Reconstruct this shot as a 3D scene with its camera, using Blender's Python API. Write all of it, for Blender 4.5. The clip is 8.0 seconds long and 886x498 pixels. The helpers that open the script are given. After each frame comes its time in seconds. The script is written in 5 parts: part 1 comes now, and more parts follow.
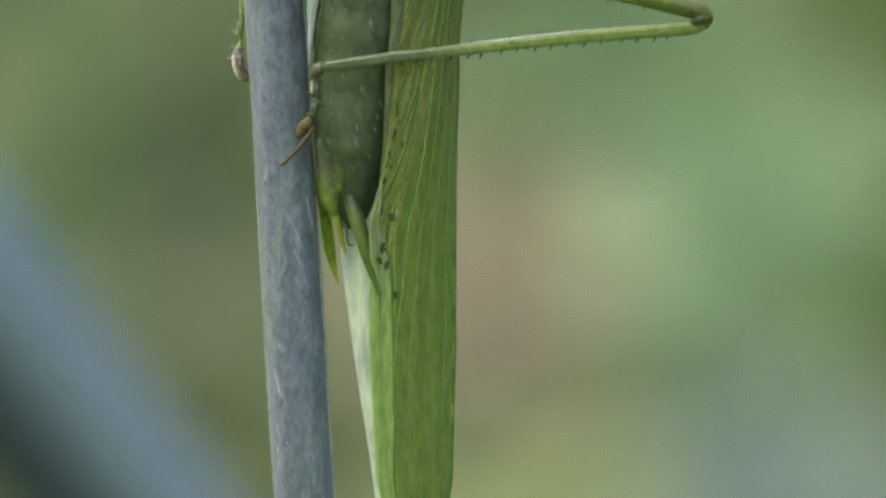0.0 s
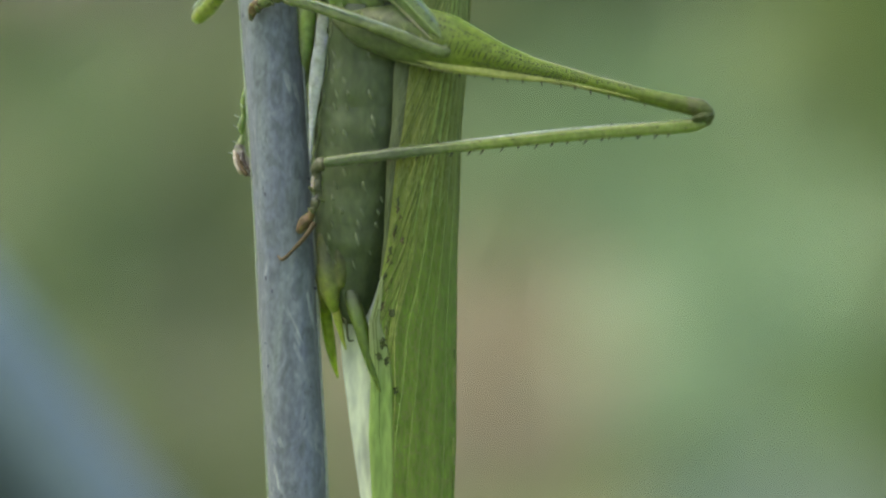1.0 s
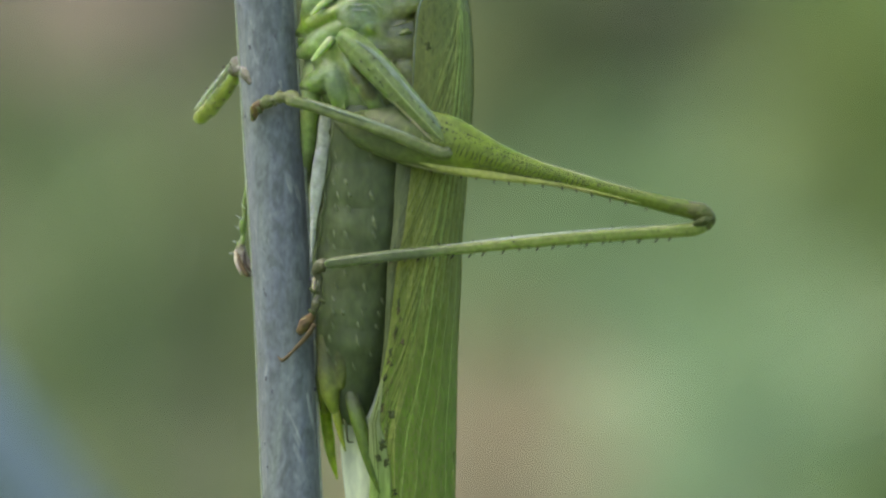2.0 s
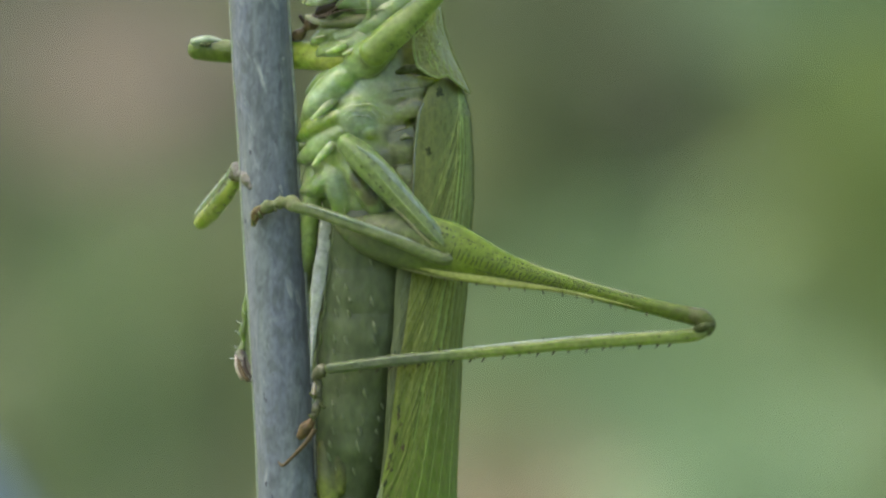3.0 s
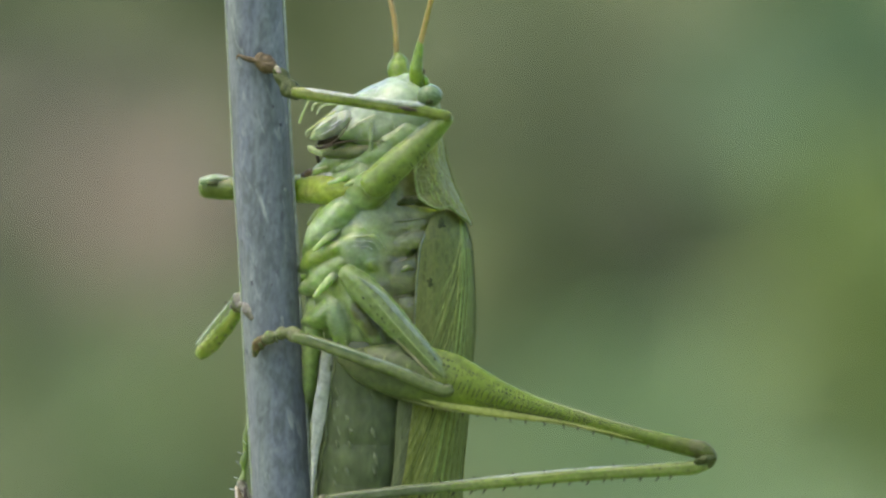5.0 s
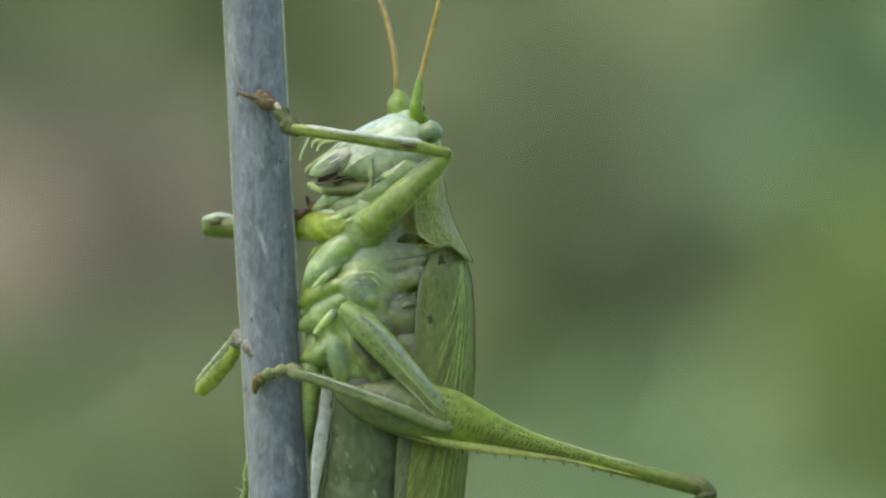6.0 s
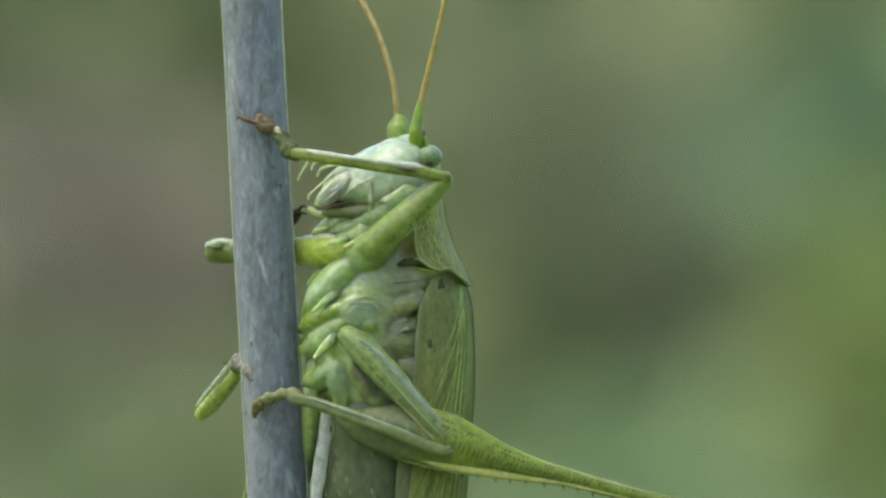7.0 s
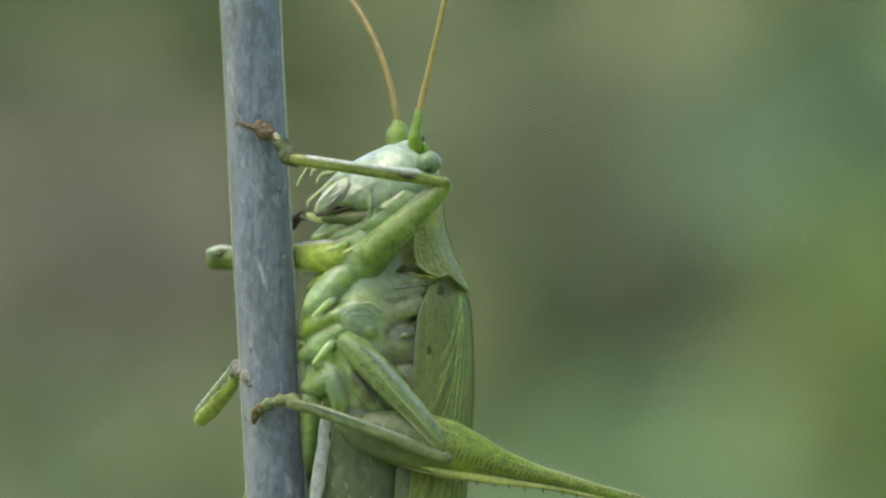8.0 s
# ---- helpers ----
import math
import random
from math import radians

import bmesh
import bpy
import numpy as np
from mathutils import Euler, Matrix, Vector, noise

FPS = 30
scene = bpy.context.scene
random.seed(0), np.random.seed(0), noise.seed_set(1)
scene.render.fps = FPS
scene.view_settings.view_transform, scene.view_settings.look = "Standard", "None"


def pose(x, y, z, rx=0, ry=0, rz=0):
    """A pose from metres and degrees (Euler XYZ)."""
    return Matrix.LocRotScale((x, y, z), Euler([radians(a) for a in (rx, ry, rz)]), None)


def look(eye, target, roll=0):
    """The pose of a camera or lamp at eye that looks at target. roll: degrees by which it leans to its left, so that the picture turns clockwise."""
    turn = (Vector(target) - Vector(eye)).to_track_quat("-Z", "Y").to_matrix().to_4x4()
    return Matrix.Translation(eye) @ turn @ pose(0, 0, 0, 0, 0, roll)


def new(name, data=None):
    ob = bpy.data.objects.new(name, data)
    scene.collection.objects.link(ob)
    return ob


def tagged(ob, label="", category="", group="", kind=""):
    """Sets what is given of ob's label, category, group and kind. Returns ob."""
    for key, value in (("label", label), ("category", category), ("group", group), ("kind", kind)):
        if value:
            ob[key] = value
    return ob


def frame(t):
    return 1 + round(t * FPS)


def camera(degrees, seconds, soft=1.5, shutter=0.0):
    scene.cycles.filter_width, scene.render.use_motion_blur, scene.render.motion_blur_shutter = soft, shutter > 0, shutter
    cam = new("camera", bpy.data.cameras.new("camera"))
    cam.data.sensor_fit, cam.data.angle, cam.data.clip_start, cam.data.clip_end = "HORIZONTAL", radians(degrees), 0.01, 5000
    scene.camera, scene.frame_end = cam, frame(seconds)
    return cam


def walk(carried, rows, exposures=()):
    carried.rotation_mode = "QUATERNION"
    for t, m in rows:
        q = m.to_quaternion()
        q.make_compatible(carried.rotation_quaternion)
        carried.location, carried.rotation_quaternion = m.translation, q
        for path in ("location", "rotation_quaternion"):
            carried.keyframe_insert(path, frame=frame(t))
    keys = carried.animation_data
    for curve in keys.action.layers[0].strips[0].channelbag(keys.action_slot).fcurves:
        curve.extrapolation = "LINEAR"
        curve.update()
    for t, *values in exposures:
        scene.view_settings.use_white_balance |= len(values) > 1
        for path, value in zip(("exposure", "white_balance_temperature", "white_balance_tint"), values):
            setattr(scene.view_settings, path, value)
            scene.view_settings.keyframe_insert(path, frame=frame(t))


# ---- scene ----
# The camera stands on a tripod about half a metre from the insect and tilts slowly upwards.
DIST, FOCAL = 0.5, 15000.0          # metres to the insect; focal length in units of the strip
LEVER = 0.06                        # the lens sits this far ahead of the tilting head's axis
EYE, TILT = 0.62, -2.0              # first eye's height, first tilt in degrees
cam = camera(math.degrees(2 * math.atan(784 / FOCAL)), 8.0, soft=2.4)
cam.data.dof.use_dof = True
cam.data.dof.focus_distance = DIST - 0.002
cam.data.dof.aperture_fstop = cam.data.lens / 14.0
SWING = 1 / FOCAL / (1 + LEVER / DIST)
# seconds, mark along the strip, upward sweep, sideways drift, roll in degrees
SWEEP = [
    (0.0, 0, 0.0, 0.0, 0.0), (0.5, 83, 83.3, 0.5, 0.11), (1.0, 169, 169.7, 1.1, 0.27), (1.5, 260, 261.9, 1.9, 0.55), (1.7, 294, 296.6, 2.6, 0.64),
    (2.8, 497, 500.0, 5.6, 0.73), (3.0, 533, 536.5, 6.7, 0.75), (3.5, 613, 615.9, 8.9, 0.84), (4.0, 676, 680.1, 10.3, 0.89), (4.5, 725, 729.0, 12.0, 0.94),
    (5.0, 765, 768.9, 12.7, 0.97), (5.2, 779, 782.8, 12.8, 0.97), (6.3, 846, 850.0, 14.0, 0.99), (6.5, 855, 859.3, 14.1, 0.99), (7.0, 873, 877.0, 14.2, 1.0),
    (7.5, 883, 886.9, 13.2, 1.0), (8.0, 884, 887.6, 12.9, 1.0),
]


def stand(sweep, drift=0.0, roll=0.0):
    """The camera's pose after a sweep upwards."""
    a = SWING * sweep
    return pose(0, -DIST, EYE + LEVER * a, 90 + TILT + math.degrees(a), 0, math.degrees(drift / FOCAL)) @ pose(0, 0, 0, 0, 0, roll)


walk(cam, [(t, stand(s, d, r)) for t, _, s, d, r in SWEEP], exposures=[(0.0, 1.21, 6850, 3), (8.0, 1.21, 6850, 3)])


def at(u, y, mark, depth):
    """The place at a depth (metres past the insect) that the camera sees at u, y when it has come to a mark along the strip."""
    m = stand(*[float(np.interp(mark, [r[1] for r in SWEEP], [r[k] for r in SWEEP])) for k in (2, 3, 4)])
    way = m.to_3x3() @ Vector(((u - 784) / FOCAL, (441 - y) / FOCAL, -1))
    return m.translation + way * ((depth + DIST) / way.y)


def P(u, v, depth=0.0):
    """A place on the insect or its stem, by the long strip u, v that the camera sweeps; depth in millimetres, minus is nearer."""
    s = min(max(441 - v, 0), 884)
    u += float(np.interp(v, [-700, -400, 150, 450], [4, 3.5, 3, 0]))
    return at(u, v + s, s, depth / 1000)


# ---- light: a bright overcast sky, strongest from above and the stem's side ----
SUN_UP, SUN_ROUND = radians(65), radians(-110)
world = bpy.data.worlds.new("overcast_sky")
scene.world = world
world.use_nodes = True
sky = world.node_tree.nodes.new("ShaderNodeTexSky")
sky.sky_type, sky.sun_disc, sky.sun_elevation, sky.sun_rotation = "NISHITA", False, SUN_UP, SUN_ROUND
sky.air_density, sky.dust_density = 1.0, 4.0
backing = world.node_tree.nodes["Background"]
backing.inputs["Strength"].default_value = 0.205
world.node_tree.links.new(sky.outputs[0], backing.inputs["Color"])
lamp = bpy.data.lights.new("sun", "SUN")
lamp.energy, lamp.angle, lamp.color = 0.38, radians(60), (1.0, 0.97, 0.92)
sun = new("sun", lamp)
sun.matrix_world = look((0, 0, 0), (0.36, 0.32, -1.0))


# ---- materials ----
def material(name, base, other, rough=0.45, size=400.0, spots=None, spot_size=1500.0, spot_reach=0.16, bump=0.25, grain=2500.0,
             flesh=0.0, thin=0.0, stretch=(1, 1, 1), tint=0.0, coat=0.0, crease=0.0, crease_size=900.0, net=None, net_size=1500.0, fade=None, bloom=0.0, gloss=0.22, zones=()):
    """A mottled surface: two colours at a coarse size, fine grain in tone and relief, wrinkles, dark dots, a net of veins, some light let through."""
    m = bpy.data.materials.new(name)
    m.use_nodes = True
    nt = m.node_tree
    n, ln = nt.nodes, nt.links
    p = n["Principled BSDF"]
    co = n.new("ShaderNodeTexCoord")
    mp = n.new("ShaderNodeMapping")
    mp.inputs["Scale"].default_value = stretch
    ln.new(co.outputs["Object"], mp.inputs[0])

    def noise_at(scale, detail, twist=0.0):
        t = n.new("ShaderNodeTexNoise")
        t.inputs["Scale"].default_value, t.inputs["Detail"].default_value, t.inputs["Distortion"].default_value = scale, detail, twist
        ln.new(mp.outputs[0], t.inputs["Vector"])
        return t.outputs[0]

    def blend(fac, a, b, mode="MIX"):
        x = n.new("ShaderNodeMix")
        x.data_type, x.blend_type = "RGBA", mode
        for sock, val in ((x.inputs[0], fac), (x.inputs[6], a), (x.inputs[7], b)):
            if isinstance(val, (int, float)):
                sock.default_value = val
            elif isinstance(val, tuple):
                sock.default_value = (*val, 1)
            else:
                ln.new(val, sock)
        return x.outputs[2]

    def ramp(src, lo, hi, to_lo=0.0, to_hi=1.0):
        r = n.new("ShaderNodeMapRange")
        for k, val in enumerate((lo, hi, to_lo, to_hi)):
            r.inputs[k + 1].default_value = val
        ln.new(src, r.inputs[0])
        return r.outputs[0]

    def lift(height, strength, distance, below=None):
        b = n.new("ShaderNodeBump")
        b.inputs["Strength"].default_value, b.inputs["Distance"].default_value = strength, distance
        ln.new(height, b.inputs["Height"])
        if below:
            ln.new(below, b.inputs["Normal"])
        return b.outputs[0]

    coarse, fine, wrinkle = noise_at(size, 4, 0.6), noise_at(grain, 5), noise_at(crease_size, 4, 1.6)
    colour = blend(ramp(coarse, 0.33, 0.67), base, other)
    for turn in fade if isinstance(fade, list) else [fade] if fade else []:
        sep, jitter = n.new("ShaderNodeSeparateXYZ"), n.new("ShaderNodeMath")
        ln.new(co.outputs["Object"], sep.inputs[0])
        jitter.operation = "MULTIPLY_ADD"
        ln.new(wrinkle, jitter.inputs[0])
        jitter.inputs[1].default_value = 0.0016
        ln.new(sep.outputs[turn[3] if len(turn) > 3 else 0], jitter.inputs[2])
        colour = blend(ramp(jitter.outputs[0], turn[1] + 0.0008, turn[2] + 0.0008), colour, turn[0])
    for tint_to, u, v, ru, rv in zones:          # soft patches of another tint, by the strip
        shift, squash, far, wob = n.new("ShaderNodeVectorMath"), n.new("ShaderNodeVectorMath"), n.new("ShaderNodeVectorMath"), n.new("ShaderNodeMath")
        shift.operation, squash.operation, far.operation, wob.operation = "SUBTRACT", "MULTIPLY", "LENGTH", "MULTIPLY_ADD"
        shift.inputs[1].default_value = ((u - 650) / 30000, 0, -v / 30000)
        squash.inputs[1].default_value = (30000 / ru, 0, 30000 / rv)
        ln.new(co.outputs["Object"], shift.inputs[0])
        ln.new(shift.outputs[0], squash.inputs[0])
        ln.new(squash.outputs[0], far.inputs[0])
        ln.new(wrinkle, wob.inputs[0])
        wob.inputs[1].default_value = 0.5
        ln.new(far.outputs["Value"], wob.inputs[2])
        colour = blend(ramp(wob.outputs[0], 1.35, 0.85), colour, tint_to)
    tone = blend(ramp(fine, 0.3, 0.7), (0.72, 0.74, 0.70), (1.2, 1.2, 1.16))
    colour = blend(1.0, colour, tone, "MULTIPLY")
    if tint:
        geo = n.new("ShaderNodeNewGeometry")
        hue = n.new("ShaderNodeHueSaturation")
        ln.new(ramp(geo.outputs["Random Per Island"], 0, 1, 1 - 0.5 * tint, 1 + 0.5 * tint), hue.inputs["Value"])
        ln.new(colour, hue.inputs["Color"])
        colour = hue.outputs[0]
    normal = lift(fine, bump, 0.6 / grain)
    if net:
        vo = n.new("ShaderNodeTexVoronoi")
        vo.feature = "DISTANCE_TO_EDGE"
        vo.inputs["Scale"].default_value = net_size
        ln.new(mp.outputs[0], vo.inputs["Vector"])
        line = ramp(vo.outputs["Distance"], 0.11, 0.02)
        colour = blend(line, colour, net)
        normal = lift(line, 0.5, 0.00004, normal)
    if spots:
        vo = n.new("ShaderNodeTexVoronoi")
        vo.inputs["Scale"].default_value = spot_size
        ln.new(mp.outputs[0], vo.inputs["Vector"])
        colour = blend(ramp(vo.outputs["Distance"], spot_reach, spot_reach * 0.5), colour, spots)
    if crease:
        normal = lift(wrinkle, crease, 0.35 / crease_size, normal)
    ln.new(colour, p.inputs["Base Color"])
    ln.new(ramp(wrinkle, 0.25, 0.75, rough - 0.1, rough + 0.14), p.inputs["Roughness"])
    ln.new(normal, p.inputs["Normal"])
    p.inputs["Coat Weight"].default_value = coat
    p.inputs["Coat Roughness"].default_value = 0.16
    p.inputs["Specular IOR Level"].default_value = gloss
    p.inputs["Sheen Weight"].default_value = bloom
    p.inputs["Sheen Roughness"].default_value = 0.6
    if flesh:
        p.inputs["Subsurface Weight"].default_value = flesh
        p.inputs["Subsurface Radius"].default_value = (0.7, 1.0, 0.3)
        p.inputs["Subsurface Scale"].default_value = 0.0018
    if thin:
        tr = n.new("ShaderNodeBsdfTranslucent")
        ln.new(blend(1.0, colour, (1.3, 1.3, 0.85), "MULTIPLY"), tr.inputs["Color"])
        mix = n.new("ShaderNodeMixShader")
        mix.inputs[0].default_value = thin
        ln.new(p.outputs[0], mix.inputs[1])
        ln.new(tr.outputs[0], mix.inputs[2])
        ln.new(mix.outputs[0], n["Material Output"].inputs[0])
    return m




def waxy_stem():
    """Bluish wax over a green-grey rind: lengthwise streaks, worn blotches, slanting pale scratches, dark pores."""
    m = bpy.data.materials.new("waxy_stem")
    m.use_nodes = True
    n, ln = m.node_tree.nodes, m.node_tree.links
    p = n["Principled BSDF"]
    co = n.new("ShaderNodeTexCoord")

    def mapped(turn, scale, where):
        lean, size = n.new("ShaderNodeMapping"), n.new("ShaderNodeMapping")
        lean.inputs["Rotation"].default_value = (0, radians(turn), 0)
        lean.inputs["Location"].default_value = where
        size.inputs["Scale"].default_value = scale
        ln.new(co.outputs["Object"], lean.inputs[0])
        ln.new(lean.outputs[0], size.inputs[0])
        return size.outputs[0]

    def cloud(turn, scale, stretch, detail, twist=0.0, where=(0, 0, 0)):
        t = n.new("ShaderNodeTexNoise")
        t.inputs["Scale"].default_value, t.inputs["Detail"].default_value, t.inputs["Distortion"].default_value = scale, detail, twist
        ln.new(mapped(turn, stretch, where), t.inputs["Vector"])
        return t.outputs[0]

    def ramp(src, lo, hi, to_lo=0.0, to_hi=1.0):
        r = n.new("ShaderNodeMapRange")
        for k, val in enumerate((lo, hi, to_lo, to_hi)):
            r.inputs[k + 1].default_value = val
        ln.new(src, r.inputs[0])
        return r.outputs[0]

    def blend(fac, a, b, mode="MIX"):
        x = n.new("ShaderNodeMix")
        x.data_type, x.blend_type = "RGBA", mode
        for sock, val in ((x.inputs[0], fac), (x.inputs[6], a), (x.inputs[7], b)):
            if isinstance(val, (int, float)):
                sock.default_value = val
            elif isinstance(val, tuple):
                sock.default_value = (*val, 1)
            else:
                ln.new(val, sock)
        return x.outputs[2]

    def times(a, b):
        x = n.new("ShaderNodeMath")
        x.operation = "MULTIPLY"
        ln.new(a, x.inputs[0])
        ln.new(b, x.inputs[1])
        return x.outputs[0]

    LEAN = -3.1
    streak = cloud(LEAN, 1500, (1, 1, 0.045), 4, 0.3)
    broad = cloud(LEAN, 520, (1, 1, 0.16), 3, 0.4, (0.1, 0, 0))
    worn = cloud(LEAN, 950, (1, 1, 0.5), 5, 1.2, (0, 0.2, 0))
    fine = cloud(LEAN, 4200, (1, 1, 0.5), 4)
    scratch = cloud(LEAN + 27, 1900, (1, 1, 0.09), 3, 0.5, (0.3, 0, 0))
    patch = cloud(LEAN, 330, (1, 1, 0.5), 2, 0.0, (0, 0, 0.4))
    colour = blend(ramp(broad, 0.36, 0.64), (0.098, 0.115, 0.147), (0.128, 0.152, 0.148))
    colour = blend(ramp(streak, 0.40, 0.62, 0.0, 0.8), colour, (0.078, 0.092, 0.112))
    colour = blend(ramp(worn, 0.51, 0.64, 0.0, 0.8), colour, (0.062, 0.077, 0.080))
    colour = blend(ramp(worn, 0.43, 0.30, 0.0, 0.7), colour, (0.168, 0.19, 0.202))
    marks = times(ramp(scratch, 0.59, 0.70), ramp(patch, 0.53, 0.62))
    colour = blend(marks, colour, (0.235, 0.262, 0.255))
    colour = blend(1.0, colour, blend(ramp(fine, 0.3, 0.7), (0.74, 0.75, 0.76), (1.18, 1.18, 1.16)), "MULTIPLY")
    pores = n.new("ShaderNodeTexVoronoi")
    pores.inputs["Scale"].default_value = 900
    ln.new(mapped(LEAN, (1, 1, 0.4), (0, 0, 0)), pores.inputs["Vector"])
    colour = blend(times(ramp(pores.outputs["Distance"], 0.15, 0.07, 0.0, 0.75), ramp(patch, 0.40, 0.52)), colour, (0.05, 0.055, 0.07))
    ln.new(colour, p.inputs["Base Color"])
    ln.new(ramp(worn, 0.3, 0.7, 0.62, 0.42), p.inputs["Roughness"])
    relief = None
    for height, strength, deep in ((streak, 0.35, 0.0002), (fine, 0.25, 0.0001), (marks, 0.4, 0.00005)):
        b = n.new("ShaderNodeBump")
        b.inputs["Strength"].default_value, b.inputs["Distance"].default_value = strength, deep
        ln.new(height, b.inputs["Height"])
        if relief:
            ln.new(relief, b.inputs["Normal"])
        relief = b.outputs[0]
    ln.new(relief, p.inputs["Normal"])
    p.inputs["Specular IOR Level"].default_value = 0.3
    p.inputs["Sheen Weight"].default_value = 0.15
    p.inputs["Sheen Roughness"].default_value = 0.6
    return m


WAX = waxy_stem()
SCUFF = material("rubbed_wax", (0.20, 0.225, 0.225), (0.16, 0.185, 0.195), 0.55, 900, bump=0.3)
RIND = material("stem_rib", (0.22, 0.26, 0.22), (0.27, 0.30, 0.24), 0.4, 300, bump=0.3, flesh=0.3)
PALE = material("pale_green_skin", (0.185, 0.255, 0.12), (0.135, 0.20, 0.06), 0.36, 600, (0.07, 0.11, 0.035), 1100, 0.05, 0.2, 2200, flesh=0.9, coat=0.55, crease=0.4, crease_size=1200)
LOBE = material("breast_lobe_green", (0.145, 0.205, 0.058), (0.195, 0.262, 0.10), 0.36, 480, bump=0.15, flesh=1.0, coat=0.4, gloss=0.35, crease=0.16, crease_size=1300)
SPINE = material("pale_breast_spine", (0.24, 0.31, 0.165), (0.185, 0.25, 0.105), 0.42, 700, bump=0.15, flesh=0.9, coat=0.3)
PALP = material("translucent_feeler", (0.34, 0.37, 0.22), (0.27, 0.31, 0.15), 0.36, 900, bump=0.15, flesh=0.9, coat=0.25)
BELLYGREEN = material("belly_green", (0.15, 0.215, 0.065), (0.20, 0.265, 0.11), 0.4, 420, bump=0.2, flesh=0.9, coat=0.2, crease=0.15)
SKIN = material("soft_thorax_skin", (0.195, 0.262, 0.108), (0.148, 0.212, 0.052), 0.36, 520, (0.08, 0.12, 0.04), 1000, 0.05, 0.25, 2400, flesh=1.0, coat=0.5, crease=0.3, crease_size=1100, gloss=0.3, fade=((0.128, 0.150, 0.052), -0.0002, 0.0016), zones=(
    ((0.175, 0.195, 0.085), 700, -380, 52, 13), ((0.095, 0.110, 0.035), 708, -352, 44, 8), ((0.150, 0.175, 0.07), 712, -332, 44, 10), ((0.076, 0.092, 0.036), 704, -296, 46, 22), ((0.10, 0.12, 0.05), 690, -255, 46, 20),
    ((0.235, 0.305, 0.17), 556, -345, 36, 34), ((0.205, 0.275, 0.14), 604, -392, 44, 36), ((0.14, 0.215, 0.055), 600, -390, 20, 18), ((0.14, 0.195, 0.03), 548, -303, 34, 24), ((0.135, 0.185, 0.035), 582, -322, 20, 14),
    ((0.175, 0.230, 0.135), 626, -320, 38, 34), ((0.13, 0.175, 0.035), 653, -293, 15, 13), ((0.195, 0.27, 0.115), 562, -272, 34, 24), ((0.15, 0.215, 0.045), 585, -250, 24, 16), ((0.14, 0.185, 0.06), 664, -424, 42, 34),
    # the two brown patches paint the shade right of the bluish hip plate
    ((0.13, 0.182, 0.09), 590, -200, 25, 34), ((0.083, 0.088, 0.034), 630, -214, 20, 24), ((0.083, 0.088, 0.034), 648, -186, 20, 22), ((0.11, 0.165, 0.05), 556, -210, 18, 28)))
FORESHANK = material("olive_front_shank", (0.088, 0.112, 0.014), (0.125, 0.145, 0.03), 0.36, 500, (0.04, 0.055, 0.012), 3000, 0.12, 0.3, 2600, flesh=0.6, coat=0.2, crease=0.25, crease_size=1200)
PADGREY = material("pale_lilac_foot", (0.21, 0.20, 0.175), (0.085, 0.078, 0.062), 0.4, 1100, (0.03, 0.028, 0.02), 1500, 0.2, 0.5, 2200, flesh=0.3, crease=0.7, crease_size=1500)
TARSUS = material("olive_grey_foot", (0.135, 0.15, 0.075), (0.085, 0.092, 0.04), 0.42, 1100, (0.03, 0.035, 0.015), 1600, 0.14, 0.4, 2200, flesh=0.3, crease=0.5, crease_size=1500)
GRIP = material("greyish_brown_foot", (0.118, 0.118, 0.072), (0.052, 0.055, 0.03), 0.4, 1400, bump=0.6, coat=0.2, crease=0.8, crease_size=1500)
TAIL = material("dark_tail_green", (0.050, 0.082, 0.012), (0.075, 0.11, 0.018), 0.42, 500, bump=0.3, flesh=0.5, coat=0.03, crease=0.2, fade=((0.048, 0.064, 0.028), -0.0129, -0.0118, 2))
PLEURA = material("olive_side_skin", (0.065, 0.083, 0.028), (0.095, 0.112, 0.042), 0.42, 800, bump=0.25, grain=2200, flesh=0.6, coat=0.1, crease=0.25, crease_size=1000)
# whitish upper face also has the sky's sheen painted in; greener below
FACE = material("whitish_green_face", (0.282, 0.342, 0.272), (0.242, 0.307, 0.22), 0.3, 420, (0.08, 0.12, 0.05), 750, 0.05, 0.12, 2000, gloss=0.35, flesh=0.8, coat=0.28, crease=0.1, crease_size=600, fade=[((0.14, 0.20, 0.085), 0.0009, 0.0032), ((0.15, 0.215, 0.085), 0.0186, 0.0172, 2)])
LIP = material("cream_upper_lip", (0.36, 0.385, 0.30), (0.27, 0.305, 0.215), 0.3, 700, (0.10, 0.11, 0.06), 900, 0.08, 0.2, 2600, flesh=0.8, coat=0.5, crease=0.6, crease_size=900)
BONEWHITE = material("white_lip_ridge", (0.50, 0.52, 0.45), (0.40, 0.43, 0.34), 0.28, 900, bump=0.2, flesh=0.5, coat=0.4)
LEG = material("leg_green", (0.122, 0.168, 0.036), (0.165, 0.21, 0.06), 0.36, 400, (0.05, 0.075, 0.015), 3000, 0.09, 0.3, 2600, flesh=0.8, coat=0.3, crease=0.15, crease_size=1100)
MIDLEG = material("bluish_leg_green", (0.102, 0.145, 0.042), (0.128, 0.175, 0.068), 0.37, 450, (0.06, 0.09, 0.02), 3000, 0.07, 0.3, 2600, flesh=0.75, coat=0.25, crease=0.2, crease_size=1100)
